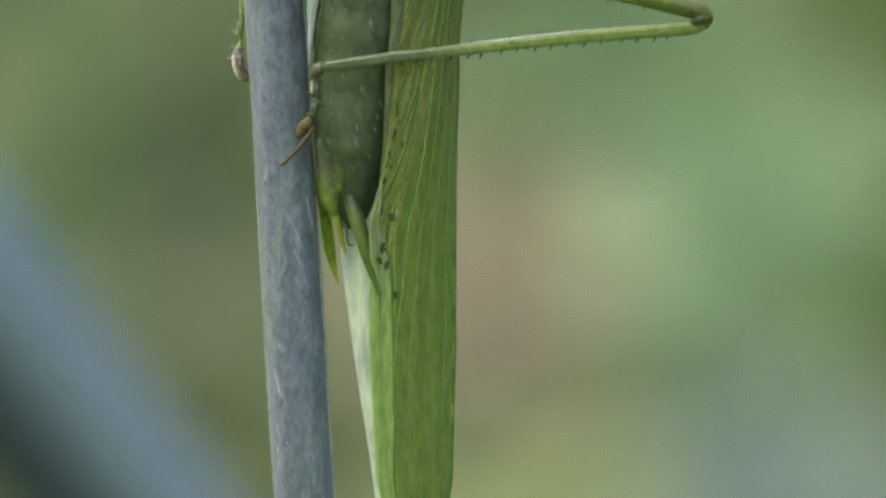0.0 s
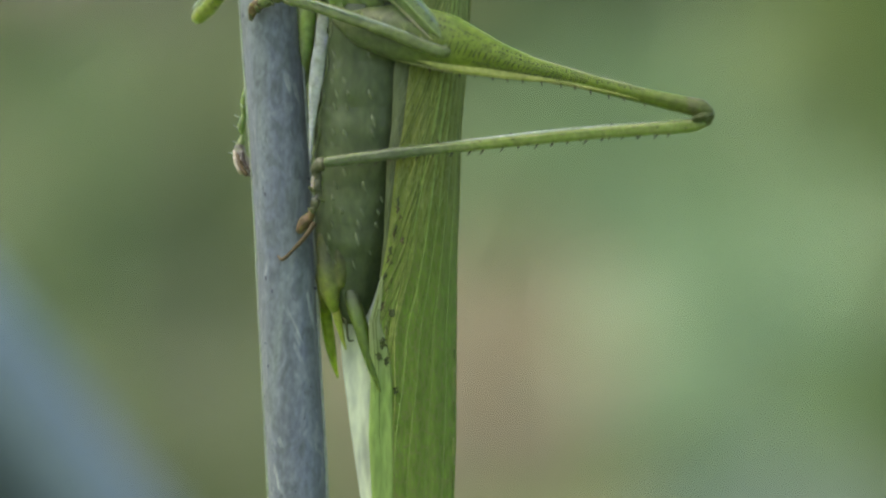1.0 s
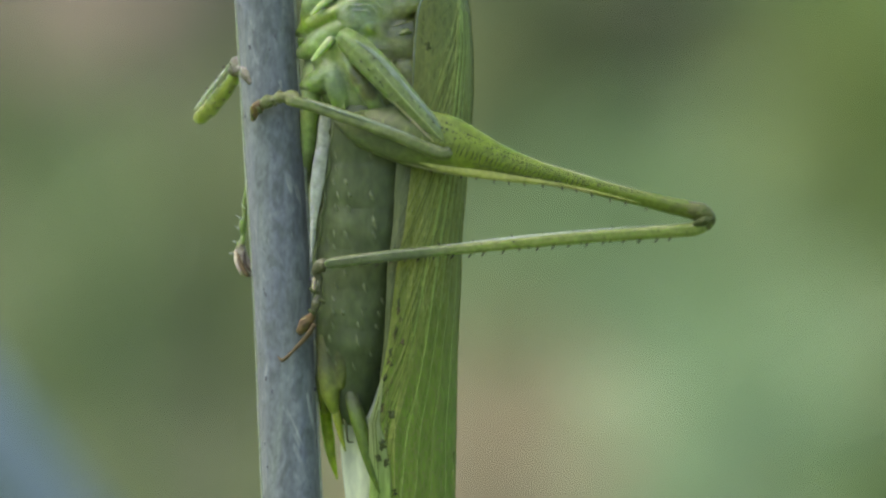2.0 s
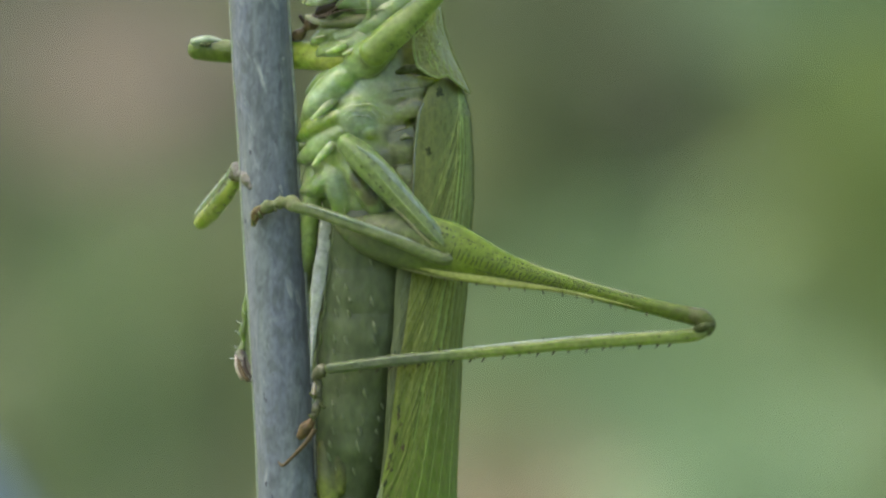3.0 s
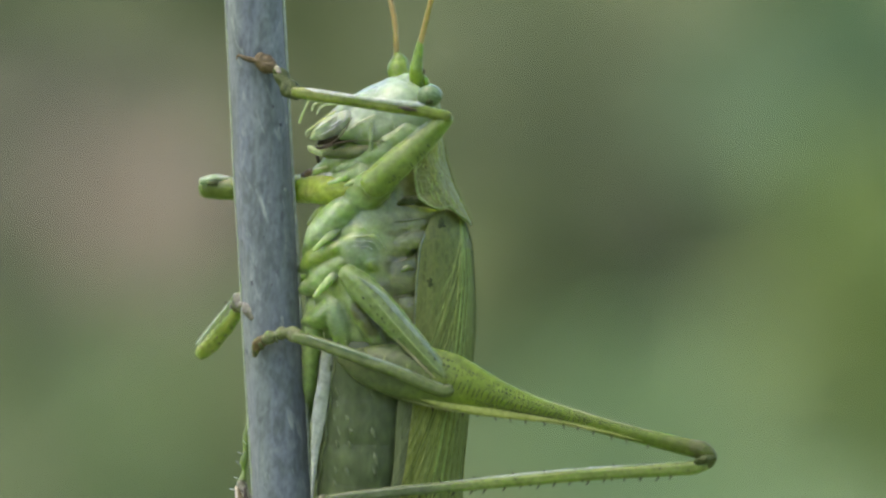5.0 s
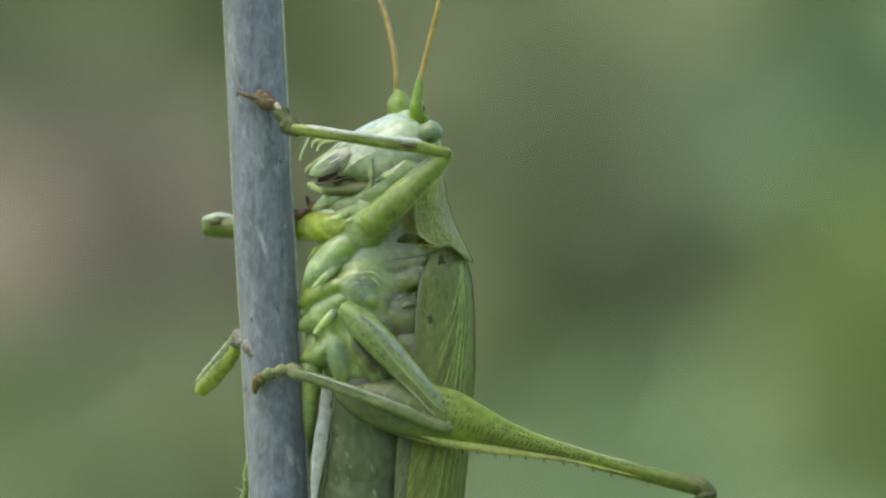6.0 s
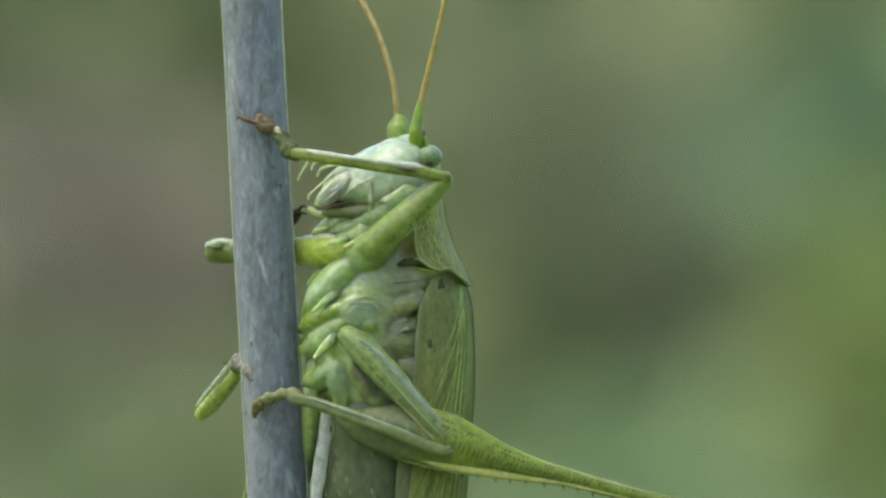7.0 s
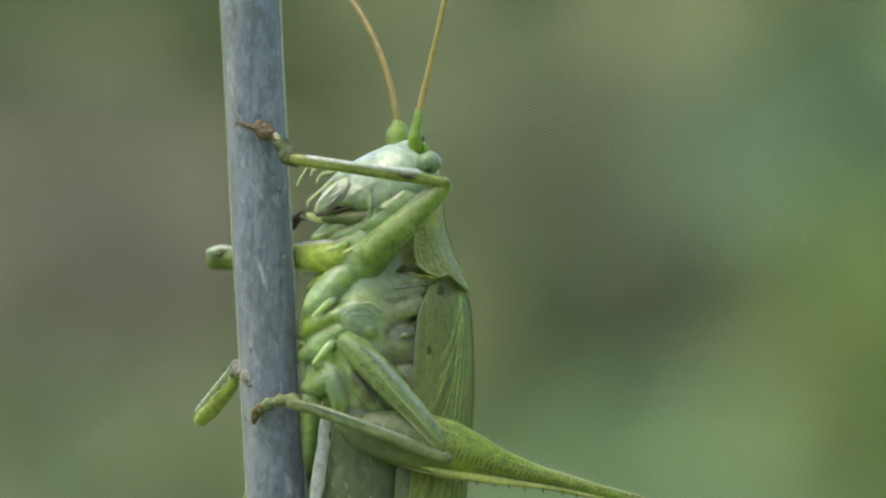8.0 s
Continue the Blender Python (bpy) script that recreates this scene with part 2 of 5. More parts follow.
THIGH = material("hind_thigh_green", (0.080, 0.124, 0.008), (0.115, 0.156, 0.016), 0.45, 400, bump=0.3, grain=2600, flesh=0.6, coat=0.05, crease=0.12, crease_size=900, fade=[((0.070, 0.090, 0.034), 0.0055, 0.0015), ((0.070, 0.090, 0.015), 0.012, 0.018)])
BONEGREEN = material("herringbone_green", (0.013, 0.022, 0.003), (0.022, 0.036, 0.004), 0.45, 900, bump=0.2, flesh=0.3)
KEEL = material("pale_thigh_keel", (0.30, 0.31, 0.17), (0.22, 0.23, 0.10), 0.4, 600, bump=0.3, flesh=0.5)
KNEE = material("brownish_knee", (0.078, 0.100, 0.022), (0.062, 0.058, 0.028), 0.42, 900, bump=0.4, flesh=0.4, crease=0.4)
HINDSHANK = material("spiny_shank_green", (0.115, 0.148, 0.032), (0.15, 0.18, 0.06), 0.4, 600, (0.04, 0.05, 0.015), 2000, 0.17, 0.3, 2600, flesh=0.6, coat=0.12, crease=0.2, crease_size=1500, fade=((0.074, 0.090, 0.052), 0.0070, 0.003))
# bluish sheen painted as strips on the legs; also tints one wing vein
BLUESHEEN = material("bluish_sheen_and_vein", (0.14, 0.19, 0.14), (0.11, 0.155, 0.085), 0.34, 1200, bump=0.3, flesh=0.4, coat=0.3, crease=0.3, crease_size=1500)
TIBIA = material("shank_green", (0.072, 0.094, 0.030), (0.10, 0.124, 0.048), 0.4, 700, (0.035, 0.048, 0.02), 3000, 0.12, 0.3, 2600, flesh=0.45, coat=0.12, crease=0.25, crease_size=1500)
LINE = material("thigh_stripe", (0.30, 0.32, 0.11), (0.21, 0.25, 0.06), 0.4, 600, bump=0.3, flesh=0.3)
# whitish sheen painted as strips on the legs; bristles share the colour
SHEEN = material("pale_sheen_and_bristle", (0.33, 0.365, 0.33), (0.22, 0.27, 0.19), 0.3, 900, bump=0.3, flesh=0.3, coat=0.3)
BELLY = material("dark_abdomen", (0.050, 0.068, 0.030), (0.080, 0.102, 0.050), 0.44, 420, (0.04, 0.052, 0.024), 900, 0.08, 0.25, 2200, flesh=0.5, coat=0.08, stretch=(1, 1, 0.55), crease=0.12, crease_size=800)
MARK = material("pale_abdomen_marks", (0.118, 0.145, 0.078), (0.088, 0.112, 0.054), 0.4, 900, bump=0.3, flesh=0.2)
STRIPE = material("white_side_membrane", (0.345, 0.385, 0.33), (0.275, 0.325, 0.25), 0.4, 700, bump=0.3, flesh=0.5, crease=0.3, crease_size=900)
WING = material("wing_green", (0.165, 0.195, 0.042), (0.225, 0.25, 0.075), 0.45, 260, (0.10, 0.135, 0.028), 300, 0.085, 0.4, 2600, thin=0.5, stretch=(1.6, 1, 0.32), net=(0.225, 0.26, 0.085), net_size=3600, fade=[((0.200, 0.298, 0.058), -0.004, -0.012, 2), ((0.185, 0.208, 0.088), 0.003, 0.0095, 2)])
VEIN = material("wing_veins", (0.255, 0.285, 0.085), (0.20, 0.235, 0.055), 0.4, 900, bump=0.2)
SOFTVEIN = material("faint_wing_veins", (0.24, 0.32, 0.085), (0.21, 0.295, 0.07), 0.45, 900, bump=0.2)
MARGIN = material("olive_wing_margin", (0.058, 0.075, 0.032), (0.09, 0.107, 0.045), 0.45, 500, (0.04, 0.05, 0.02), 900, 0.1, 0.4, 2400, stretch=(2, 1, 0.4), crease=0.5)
DARKVEIN = material("dark_wing_veins", (0.080, 0.108, 0.020), (0.105, 0.135, 0.028), 0.5, 900, bump=0.2)
GAUZE = material("pale_hind_wing", (0.66, 0.69, 0.61), (0.55, 0.60, 0.50), 0.45, 400, (0.2, 0.25, 0.12), 500, 0.08, 0.3, 1500, thin=0.4, stretch=(1, 1, 0.3))
SADDLE = material("saddle_green", (0.112, 0.130, 0.037), (0.16, 0.174, 0.06), 0.5, 700, (0.03, 0.03, 0.012), 1500, 0.17, 0.5, 1900, flesh=0.4, net=(0.148, 0.172, 0.064), net_size=2200, crease=0.3)
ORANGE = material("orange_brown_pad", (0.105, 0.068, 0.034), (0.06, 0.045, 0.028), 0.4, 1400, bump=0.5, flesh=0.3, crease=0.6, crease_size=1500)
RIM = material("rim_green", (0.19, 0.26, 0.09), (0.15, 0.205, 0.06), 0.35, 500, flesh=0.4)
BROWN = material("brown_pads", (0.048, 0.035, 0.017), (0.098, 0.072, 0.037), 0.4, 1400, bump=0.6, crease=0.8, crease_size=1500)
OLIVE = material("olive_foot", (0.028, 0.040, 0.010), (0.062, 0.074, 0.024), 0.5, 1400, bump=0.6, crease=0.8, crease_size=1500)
DARK = material("dark_claws", (0.03, 0.022, 0.018), (0.055, 0.04, 0.025), 0.3, 900)
DOT = material("dark_green_dots", (0.012, 0.017, 0.006), (0.02, 0.028, 0.01), 0.5, 900)
FLECK = material("grey_flecks", (0.045, 0.05, 0.07), (0.075, 0.08, 0.10), 0.5, 900)
BONE = material("pale_pad", (0.34, 0.30, 0.24), (0.22, 0.18, 0.13), 0.35, 1200, bump=0.5, flesh=0.4, coat=0.3, crease=0.8, crease_size=1500)
EYEBALL = material("compound_eye", (0.082, 0.125, 0.05), (0.115, 0.165, 0.08), 0.25, 500, bump=0.15, grain=7000, coat=0.2)
AMBER = material("antenna_amber", (0.25, 0.17, 0.06), (0.19, 0.145, 0.055), 0.45, 1500, bump=0.5, flesh=0.2)
YELLOW = material("yellow_green_tip", (0.31, 0.335, 0.055), (0.21, 0.25, 0.045), 0.38, 500, bump=0.2, flesh=0.8, thin=0.25)
FOLD = material("light_wing_fold", (0.31, 0.355, 0.19), (0.24, 0.285, 0.12), 0.45, 500, (0.2, 0.22, 0.1), 700, 0.06, 0.3, 2200, thin=0.45, stretch=(2, 1, 0.3), fade=((0.33, 0.45, 0.14), -0.0138, -0.0175, 2))
BENT = material("olive_yellow_shank", (0.16, 0.19, 0.03), (0.24, 0.26, 0.075), 0.36, 700, (0.04, 0.06, 0.01), 2200, 0.16, flesh=0.6, coat=0.2, crease=0.4)
# near part coloured lighter to offset the shade there, olive past the stem
SHIN = material("yellow_green_shank", (0.32, 0.40, 0.06), (0.38, 0.45, 0.11), 0.34, 700, (0.05, 0.07, 0.012), 2200, 0.1, flesh=0.9, thin=0.35, gloss=0.35, coat=0.35, crease=0.4, fade=((0.12, 0.155, 0.035), -0.0066, -0.0078))
BUD = material("bright_green_bulb", (0.088, 0.145, 0.008), (0.14, 0.195, 0.02), 0.33, 600, (0.05, 0.08, 0.015), 1500, 0.1, flesh=0.45, coat=0.35, crease=0.5)


# ---- building helpers ----
PX = 1 / 30000.0                     # the strip's unit in metres at the insect


def smooth_chain(pts, steps):
    """A rounded chain through rows of numbers."""
    a = np.array(pts, float)
    a = np.vstack([2 * a[0] - a[1], a, 2 * a[-1] - a[-2]])
    rows = []
    for i in range(1, len(a) - 2):
        for k in range(steps):
            t = k / steps
            rows.append(0.5 * ((2 * a[i]) + (a[i + 1] - a[i - 1]) * t + (2 * a[i - 1] - 5 * a[i] + 4 * a[i + 1] - a[i + 2]) * t * t
                               + (3 * a[i] - a[i - 1] - 3 * a[i + 1] + a[i + 2]) * t ** 3))
    rows.append(a[-2])
    return np.array(rows)


def tube(bm, path, sides=12, profile=None, rough=0.0, mat=0):
    """A tapering tube: rows of a centre and two half widths (sideways, in depth), with rounded ends."""
    cs = [Vector(r[0]) for r in path]
    n = len(cs)
    rings = []

    def ring(c, nrm, b, ru, rd):
        out = []
        for k in range(sides):
            a = 2 * math.pi * k / sides
            f = profile(a) if profile else 1.0
            q = c + nrm * (ru * f * math.cos(a)) + b * (rd * f * math.sin(a))
            if rough:
                q += (q - c) * (rough * (noise.noise(q * 900.0) + 0.6 * noise.noise(q * 2300.0)))
            out.append(bm.verts.new(q))
        rings.append(out)

    for i in range(n):
        t = (cs[min(i + 1, n - 1)] - cs[max(i - 1, 0)]).normalized()
        side = t.cross(Vector((0, 1, 0)))
        if side.length < 0.05:
            side = t.cross(Vector((0, 0, 1)))
        side.normalize()
        b = side.cross(t).normalized()
        ru, rd = path[i][1], path[i][2]
        if i == 0:
            for g in (75, 40):
                ring(cs[0] - t * (min(ru, rd) * math.sin(radians(g)) * 0.8), side, b, ru * math.cos(radians(g)), rd * math.cos(radians(g)))
        ring(cs[i], side, b, ru, rd)
        if i == n - 1:
            for g in (40, 75):
                ring(cs[i] + t * (min(ru, rd) * math.sin(radians(g)) * 0.8), side, b, ru * math.cos(radians(g)), rd * math.cos(radians(g)))
    for r0, r1 in zip(rings, rings[1:]):
        for k in range(sides):
            f = bm.faces.new((r0[k], r0[(k + 1) % sides], r1[(k + 1) % sides], r1[k]))
            f.smooth, f.material_index = True, mat
    for r in (rings[0], rings[-1]):
        f = bm.faces.new(r)
        f.smooth, f.material_index = True, mat


def limb(pts, steps=5, sides=14, rough=0.0, profile=None, bm=None, mat=0):
    """A limb on the insect: rows of u, v, depth in mm, half width, half depth (strip units)."""
    bm = bm or bmesh.new()
    rows = smooth_chain(pts, steps)
    tube(bm, [(P(r[0], r[1], r[2]), max(r[3], 0.4) * PX, max(r[4], 0.4) * PX) for r in rows], sides, profile, rough, mat)
    return bm


def part(name, bm, mats, parent=None, label="", shift=None):
    """One mesh object out of a bmesh, under a thing or part."""
    bmesh.ops.recalc_face_normals(bm, faces=bm.faces)
    me = bpy.data.meshes.new(name)
    if shift is not None:
        bmesh.ops.translate(bm, verts=bm.verts, vec=-shift)
    bm.to_mesh(me)
    bm.free()
    for m in (mats if isinstance(mats, (list, tuple)) else [mats]):
        me.materials.append(m)
    ob = new(name, me)
    if parent:
        ob.parent = parent
    if label:
        tagged(ob, label)
    return ob


# ---- ground ----
def ground():
    grass = material("meadow_ground", (0.11, 0.17, 0.05), (0.17, 0.19, 0.08), 0.9, 3.0, bump=0.6, grain=60)
    bm = bmesh.new()
    bmesh.ops.create_grid(bm, x_segments=60, y_segments=60, size=400)
    for v in bm.verts:
        v.co.z = 0.03 * noise.noise(v.co * 0.4) - 0.02
    tagged(part("ground", bm, grass), "rough green meadow ground under the plants", "ground", kind="structure")


ground()


# ---- the stem that the insect clings to ----
def stem_u(v):
    """The stem's middle along the strip."""
    return float(np.interp(v, [-884, -443, 441, 882], [442, 464.5, 512.5, 536]))


def stem():
    seen = [at(451.9, 184, 884, 0), at(473.4, 310, 613, 0), at(500.2, 441, 260, 0), at(526.9, 700, 0, 0)]
    run = (seen[-1] - seen[0]).normalized()
    top = seen[0] - run * 0.06
    foot = seen[-1] + run * ((seen[-1].z + 0.01) / -run.z)
    line = [Vector(r) for r in smooth_chain([tuple(p) for p in (top, *seen)], 30)] + [seen[-1].lerp(foot, k / 40) for k in range(1, 41)]
    origin = Vector((foot.x, foot.y, 0))
    base = tagged(new("plant_stem"), "upright blue-grey waxy plant stem with small dark flecks", "stem")
    base.location = origin

    def angular(a):
        return 1 + 0.012 * math.cos(6 * a + 0.4) + 0.01 * math.cos(11 * a)

    bm = bmesh.new()
    path = []
    for i, c in enumerate(line):
        w = 52.3 + 1.2 * i / len(line) + 0.8 * noise.noise(Vector((0, 0, c.z * 180)))
        path.append((c + Vector((0.00005 * noise.noise(Vector((3, 0, c.z * 120))), 0, 0)), w * PX, w * PX))
    tube(bm, path, 40, angular)
    part("stalk", bm, WAX, base, shift=origin)
    for side in (-1, 1):
        bm = bmesh.new()
        tube(bm, [(c + Vector((side * (r - 0.6 * PX), -0.0003, 0)), (2.0 if side < 0 else 3.6) * PX * (0.7 + 0.5 * abs(noise.noise(c * 130))), 7 * PX) for c, r, _ in path], 8)
        part("rib", bm, RIND, base, "pale translucent edge rib", shift=origin)
    # flecks and shallow scratches on the near face

    def hull(v, a):
        w = float(np.interp(v, [-900, -700, 700, 900], [52.4, 52.5, 53.2, 53.3])) + 0.8 * noise.noise(Vector((0, 0, P(500, v).z * 180)))
        return w * angular(radians(a - 90)) + 1.1

    rnd = random.Random(5)
    bm = bmesh.new()
    for i in range(150):
        v = rnd.uniform(-900, 900)
        a = rnd.uniform(-70, 70)
        u = stem_u(v) + hull(v, a) * math.sin(radians(a))
        s = 0.5 + 2.6 * rnd.random() ** 4
        d = -(hull(v, a) - 0.9) * math.cos(radians(a)) / 30
        limb([(u, v, d, s, 0.6), (u + rnd.uniform(-1, 1), v + s * rnd.uniform(1, 3), d, s * 0.8, 0.6)], 2, 7, 0.3, bm=bm)
    part("speckling", bm, FLECK, base, "small dark flecks", shift=origin)
    bm = bmesh.new()
    for i in range(34):
        v = rnd.choice((-640, -320, -190, 60, 620, 780)) + rnd.gauss(0, 50) if i % 4 else rnd.uniform(-900, 900)
        a = rnd.uniform(-55, -22) if i % 4 else rnd.uniform(-70, 65)
        lean, l = rnd.uniform(0.15, 0.5), rnd.uniform(6, 20)
        for k in range(rnd.randrange(1, 5)):
            u0, v0 = stem_u(v) + hull(v, a) * math.sin(radians(a)) + rnd.uniform(-3, 3), v + 5 * k + rnd.uniform(-2, 2)
            rows = []
            for j in range(4):
                u, y = u0 + lean * l * j / 3, v0 + l * j / 3
                x = min(max((u - stem_u(y)) / hull(y, a), -0.98), 0.98)
                turn = math.degrees(math.asin(x))
                rows.append((u, y, -(hull(y, turn) - 1.2) * math.cos(radians(turn)) / 30, (0.4, 1.8, 1.3, 0.4)[j] * rnd.uniform(0.6, 1.4), 0.45))
            limb(rows, 3, 7, 0.4, bm=bm)
    part("scuffing", bm, SCUFF, base, "pale scuffs in the wax", shift=origin)


stem()


# ---- the bush-cricket ----
HOME = P(650, 0, 0)
cricket = tagged(new("bush_cricket"), "large green bush-cricket clinging head-up to the grey stem", "insect")
cricket.location = HOME


def bit(name, bm, mats, parent=None, label=""):
    return part(name, bm, mats, parent or cricket, label, HOME)


def blob(u, v, d, ru, rv, rd, rough=0.0, lean=0.0, bm=None, mat=0):
    """A rounded lump, longer along a leaning axis."""
    c, s = math.sin(radians(lean)), math.cos(radians(lean))
    k = rv * 0.55
    return limb([(u - c * k, v - s * k, d, ru * 0.83, rd * 0.83), (u, v, d, ru, rd), (u + c * k, v + s * k, d, ru * 0.83, rd * 0.83)], 4, 16, rough, bm=bm, mat=mat)


def ball(u, v, d, ru, rv, rd):
    """A smooth ellipsoid."""
    bm = bmesh.new()
    bmesh.ops.create_uvsphere(bm, u_segments=28, v_segments=18, radius=1)
    c = P(u, v, d)
    for w in bm.verts:
        w.co = c + Vector((w.co.x * ru * PX, w.co.y * rd * PX, w.co.z * rv * PX))
    for f in bm.faces:
        f.smooth = True
    return bm


def fuse(ob, voxel=0.00009, turns=5):
    """Grows the overlapping lumps of one mesh into a single soft skin."""
    grow = ob.modifiers.new("grow", "REMESH")
    grow.mode, grow.voxel_size, grow.use_smooth_shade = "VOXEL", voxel, True
    ease = ob.modifiers.new("ease", "SMOOTH")
    ease.factor, ease.iterations = 0.5, turns
    return ob


def membrane(grid, thick=0.00006):
    bm = bmesh.new()
    vs = [[bm.verts.new(p) for p in row] for row in grid]
    for r0, r1 in zip(vs, vs[1:]):
        for a, b, c, d in zip(r0, r0[1:], r1[1:], r1):
            bm.faces.new((a, b, c, d)).smooth = True
    bmesh.ops.recalc_face_normals(bm, faces=bm.faces)
    bmesh.ops.solidify(bm, geom=bm.faces[:], thickness=thick)
    for f in bm.faces:
        f.smooth = True
    return bm


def trunk():
    # thorax: pale, folded, with plates and blunt spines towards the stem
    bm = limb([(715, -520, 0, 42, 60), (690, -470, 0, 70, 80), (688, -400, 0, 92, 95), (668, -330, 0, 118, 104),
               (655, -250, 0, 118, 106), (654, -205, 0, 106, 103), (656, -168, 0, 92, 96), (658, -145, 0, 78, 88)], 12, 40, 0.02)
    for rows in (
        [(655, -388, -3.0, 12, 8), (700, -386, -3.3, 19, 7), (745, -384, -3.3, 15, 6), (780, -386, -2.9, 7, 5)],
        [(648, -352, -3.1, 14, 9), (690, -356, -3.4, 17, 8), (735, -368, -3.4, 13, 6), (770, -378, -3.0, 6, 5)],
        [(660, -318, -3.2, 18, 9), (700, -322, -3.5, 20, 8), (738, -342, -3.3, 9, 5)],
        [(672, -262, -3.4, 26, 8), (706, -270, -3.7, 34, 8), (742, -284, -3.7, 30, 5)],
        [(690, -205, -3.5, 26, 8), (716, -210, -3.7, 34, 7), (742, -215, -3.7, 26, 5)],
        [(700, -330, -3.6, 14, 6), (735, -340, -3.7, 16, 5), (765, -352, -3.5, 10, 4)],
        [(560, -462, -0.4, 12, 30), (592, -478, -0.9, 22, 38), (625, -496, -1.5, 22, 36)],
        [(580, -440, -0.6, 20, 40), (615, -448, -1.4, 30, 46), (650, -460, -2.0, 34, 44)],
        [(622, -412, -2.9, 22, 18), (652, -430, -3.7, 33, 24), (680, -452, -4.0, 25, 20)],
        [(742, -350, -2.5, 22, 18), (746, -305, -2.7, 28, 18), (750, -250, -2.7, 24, 16), (752, -200, -2.7, 20, 14), (748, -150, -2.5, 16, 12)],
    ):
        sink = 0.42 if rows[0][0] >= 640 else 0.3
        limb([(u, v, d + sink, ru, rd) for u, v, d, ru, rd in rows], 10, 22, 0.05, bm=bm)

    # shallow swellings: breast plates, lobes, the middle hip and its ring
    for rows in (
        [(546, -326, -0.7, 12, 36), (566, -352, -1.4, 27, 54), (598, -384, -1.9, 29, 50), (634, -412, -2.3, 24, 34)],
        [(552, -376, -0.2, 7, 26), (570, -392, -0.8, 13, 30), (595, -416, -1.2, 13, 28)],
        [(544, -296, -0.2, 12, 36), (562, -308, -1.2, 24, 50), (590, -322, -2.1, 22, 44), (606, -334, -2.6, 12, 26)],
        [(546, -258, -0.4, 15, 40), (568, -270, -1.4, 26, 50), (590, -290, -2.1, 27, 44), (610, -304, -2.7, 16, 30)],
        [(598, -326, -2.9, 18, 16), (628, -322, -3.4, 37, 20), (652, -308, -3.4, 27, 16), (664, -292, -3.1, 10, 8)],
        [(600, -352, -2.9, 8, 8), (628, -354, -3.45, 9, 8), (657, -340, -3.55, 7, 7)],
        [(640, -302, -3.55, 12, 12), (654, -296, -3.62, 14, 12), (666, -288, -3.4, 8, 9)],
        [(552, -200, -0.7, 14, 40), (570, -206, -1.7, 24, 46), (584, -222, -2.3, 20, 36)],
        [(578, -240, -2.6, 9, 10), (588, -220, -3.1, 17, 14), (594, -195, -3.2, 20, 14), (600, -168, -3.1, 17, 12), (606, -138, -2.7, 12, 10)],
        [(606, -246, -3.3, 8, 9), (624, -220, -3.6, 13, 10), (642, -194, -3.7, 15, 10), (660, -166, -3.6, 14, 10), (676, -140, -3.3, 12, 8)],
    ):
        out = []
        for u, v, d, ru, rd in rows:
            low = min(rd, 24 + (rd - 24) * 0.3)
            out.append((u, v, d + 0.36 - (rd - low) / 30, ru, low))
        limb(out, 12, 28, 0.05, bm=bm)
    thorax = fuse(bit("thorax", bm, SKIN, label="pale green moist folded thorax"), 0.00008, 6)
    for u0, v0, u1, v1, d, r in ((606, -370, 552, -322, -2.85, 9), (592, -282, 553, -240, -3.2, 9), (610, -452, 576, -440, -3.0, 6), (638, -450, 606, -436, -3.3, 6),
                                (580, -382, 546, -342, -1.9, 5)):
        bit("spine", limb([(u0, v0, d + 0.25, r * 0.9, r * 0.6), ((u0 + u1) / 2, (v0 + v1) / 2, d - 0.08, r * 0.85, r * 0.6), (u1, v1, d - 0.1, r * 0.4, r * 0.4)], 6, 14, 0.1), SPINE, thorax, "pale blunt breast spine")
    for k in range(3):
        r = 24 + 10 * k
        rows = []
        for j in range(6):
            a = radians(-150 + 22 * j + 9 * k)
            rows.append((636 + r * 1.1 * math.cos(a), -306 + (r + 3 * math.sin(j * 1.7 + k)) * math.sin(a), -3.85 + 0.05 * k, 0.6 + 1.0 * math.sin(math.pi * j / 5), 2.5))
        bit("skin_ridge", limb([(a, b, d + 0.1, w * 0.8, e) for a, b, d, w, e in rows], 4, 8, 0.1), SKIN, thorax)
    for rows in ([(640, -371, -3.0, 1, 2), (700, -372, -3.45, 2, 2), (760, -380, -3.3, 1, 2)],
                 [(660, -338, -3.1, 1, 2), (705, -340, -3.5, 2, 2), (745, -354, -3.45, 1, 2)],
                 [(655, -296, -3.2, 1, 2), (700, -300, -3.6, 2.2, 2), (745, -318, -3.6, 1, 2)],
                 [(668, -238, -3.3, 1, 2), (705, -240, -3.6, 2, 2), (738, -248, -3.6, 1, 2)],
                 [(560, -315, -1.6, 1, 2), (585, -330, -2.4, 2, 2), (600, -345, -2.9, 1, 2)],
                 [(585, -400, -1.7, 1, 2), (625, -418, -2.6, 2.5, 2), (665, -412, -3.2, 1, 2)],
                 [(560, -235, -1.6, 1, 2), (585, -240, -2.4, 2, 2), (600, -255, -2.9, 1, 2)]):
        bit("skin_seam", limb([(u, v, d + 0.2, ru * 0.55, rd) for u, v, d, ru, rd in rows], 6, 8, 0.2), PLEURA, thorax, "olive seam between the plates")
    bit("spiracle", limb([(709, -286, -3.62, 3, 4), (718, -290, -3.66, 5, 5), (728, -288, -3.56, 3, 4)], 4, 10, 0.2), SKIN, thorax, "small pale breathing pore")
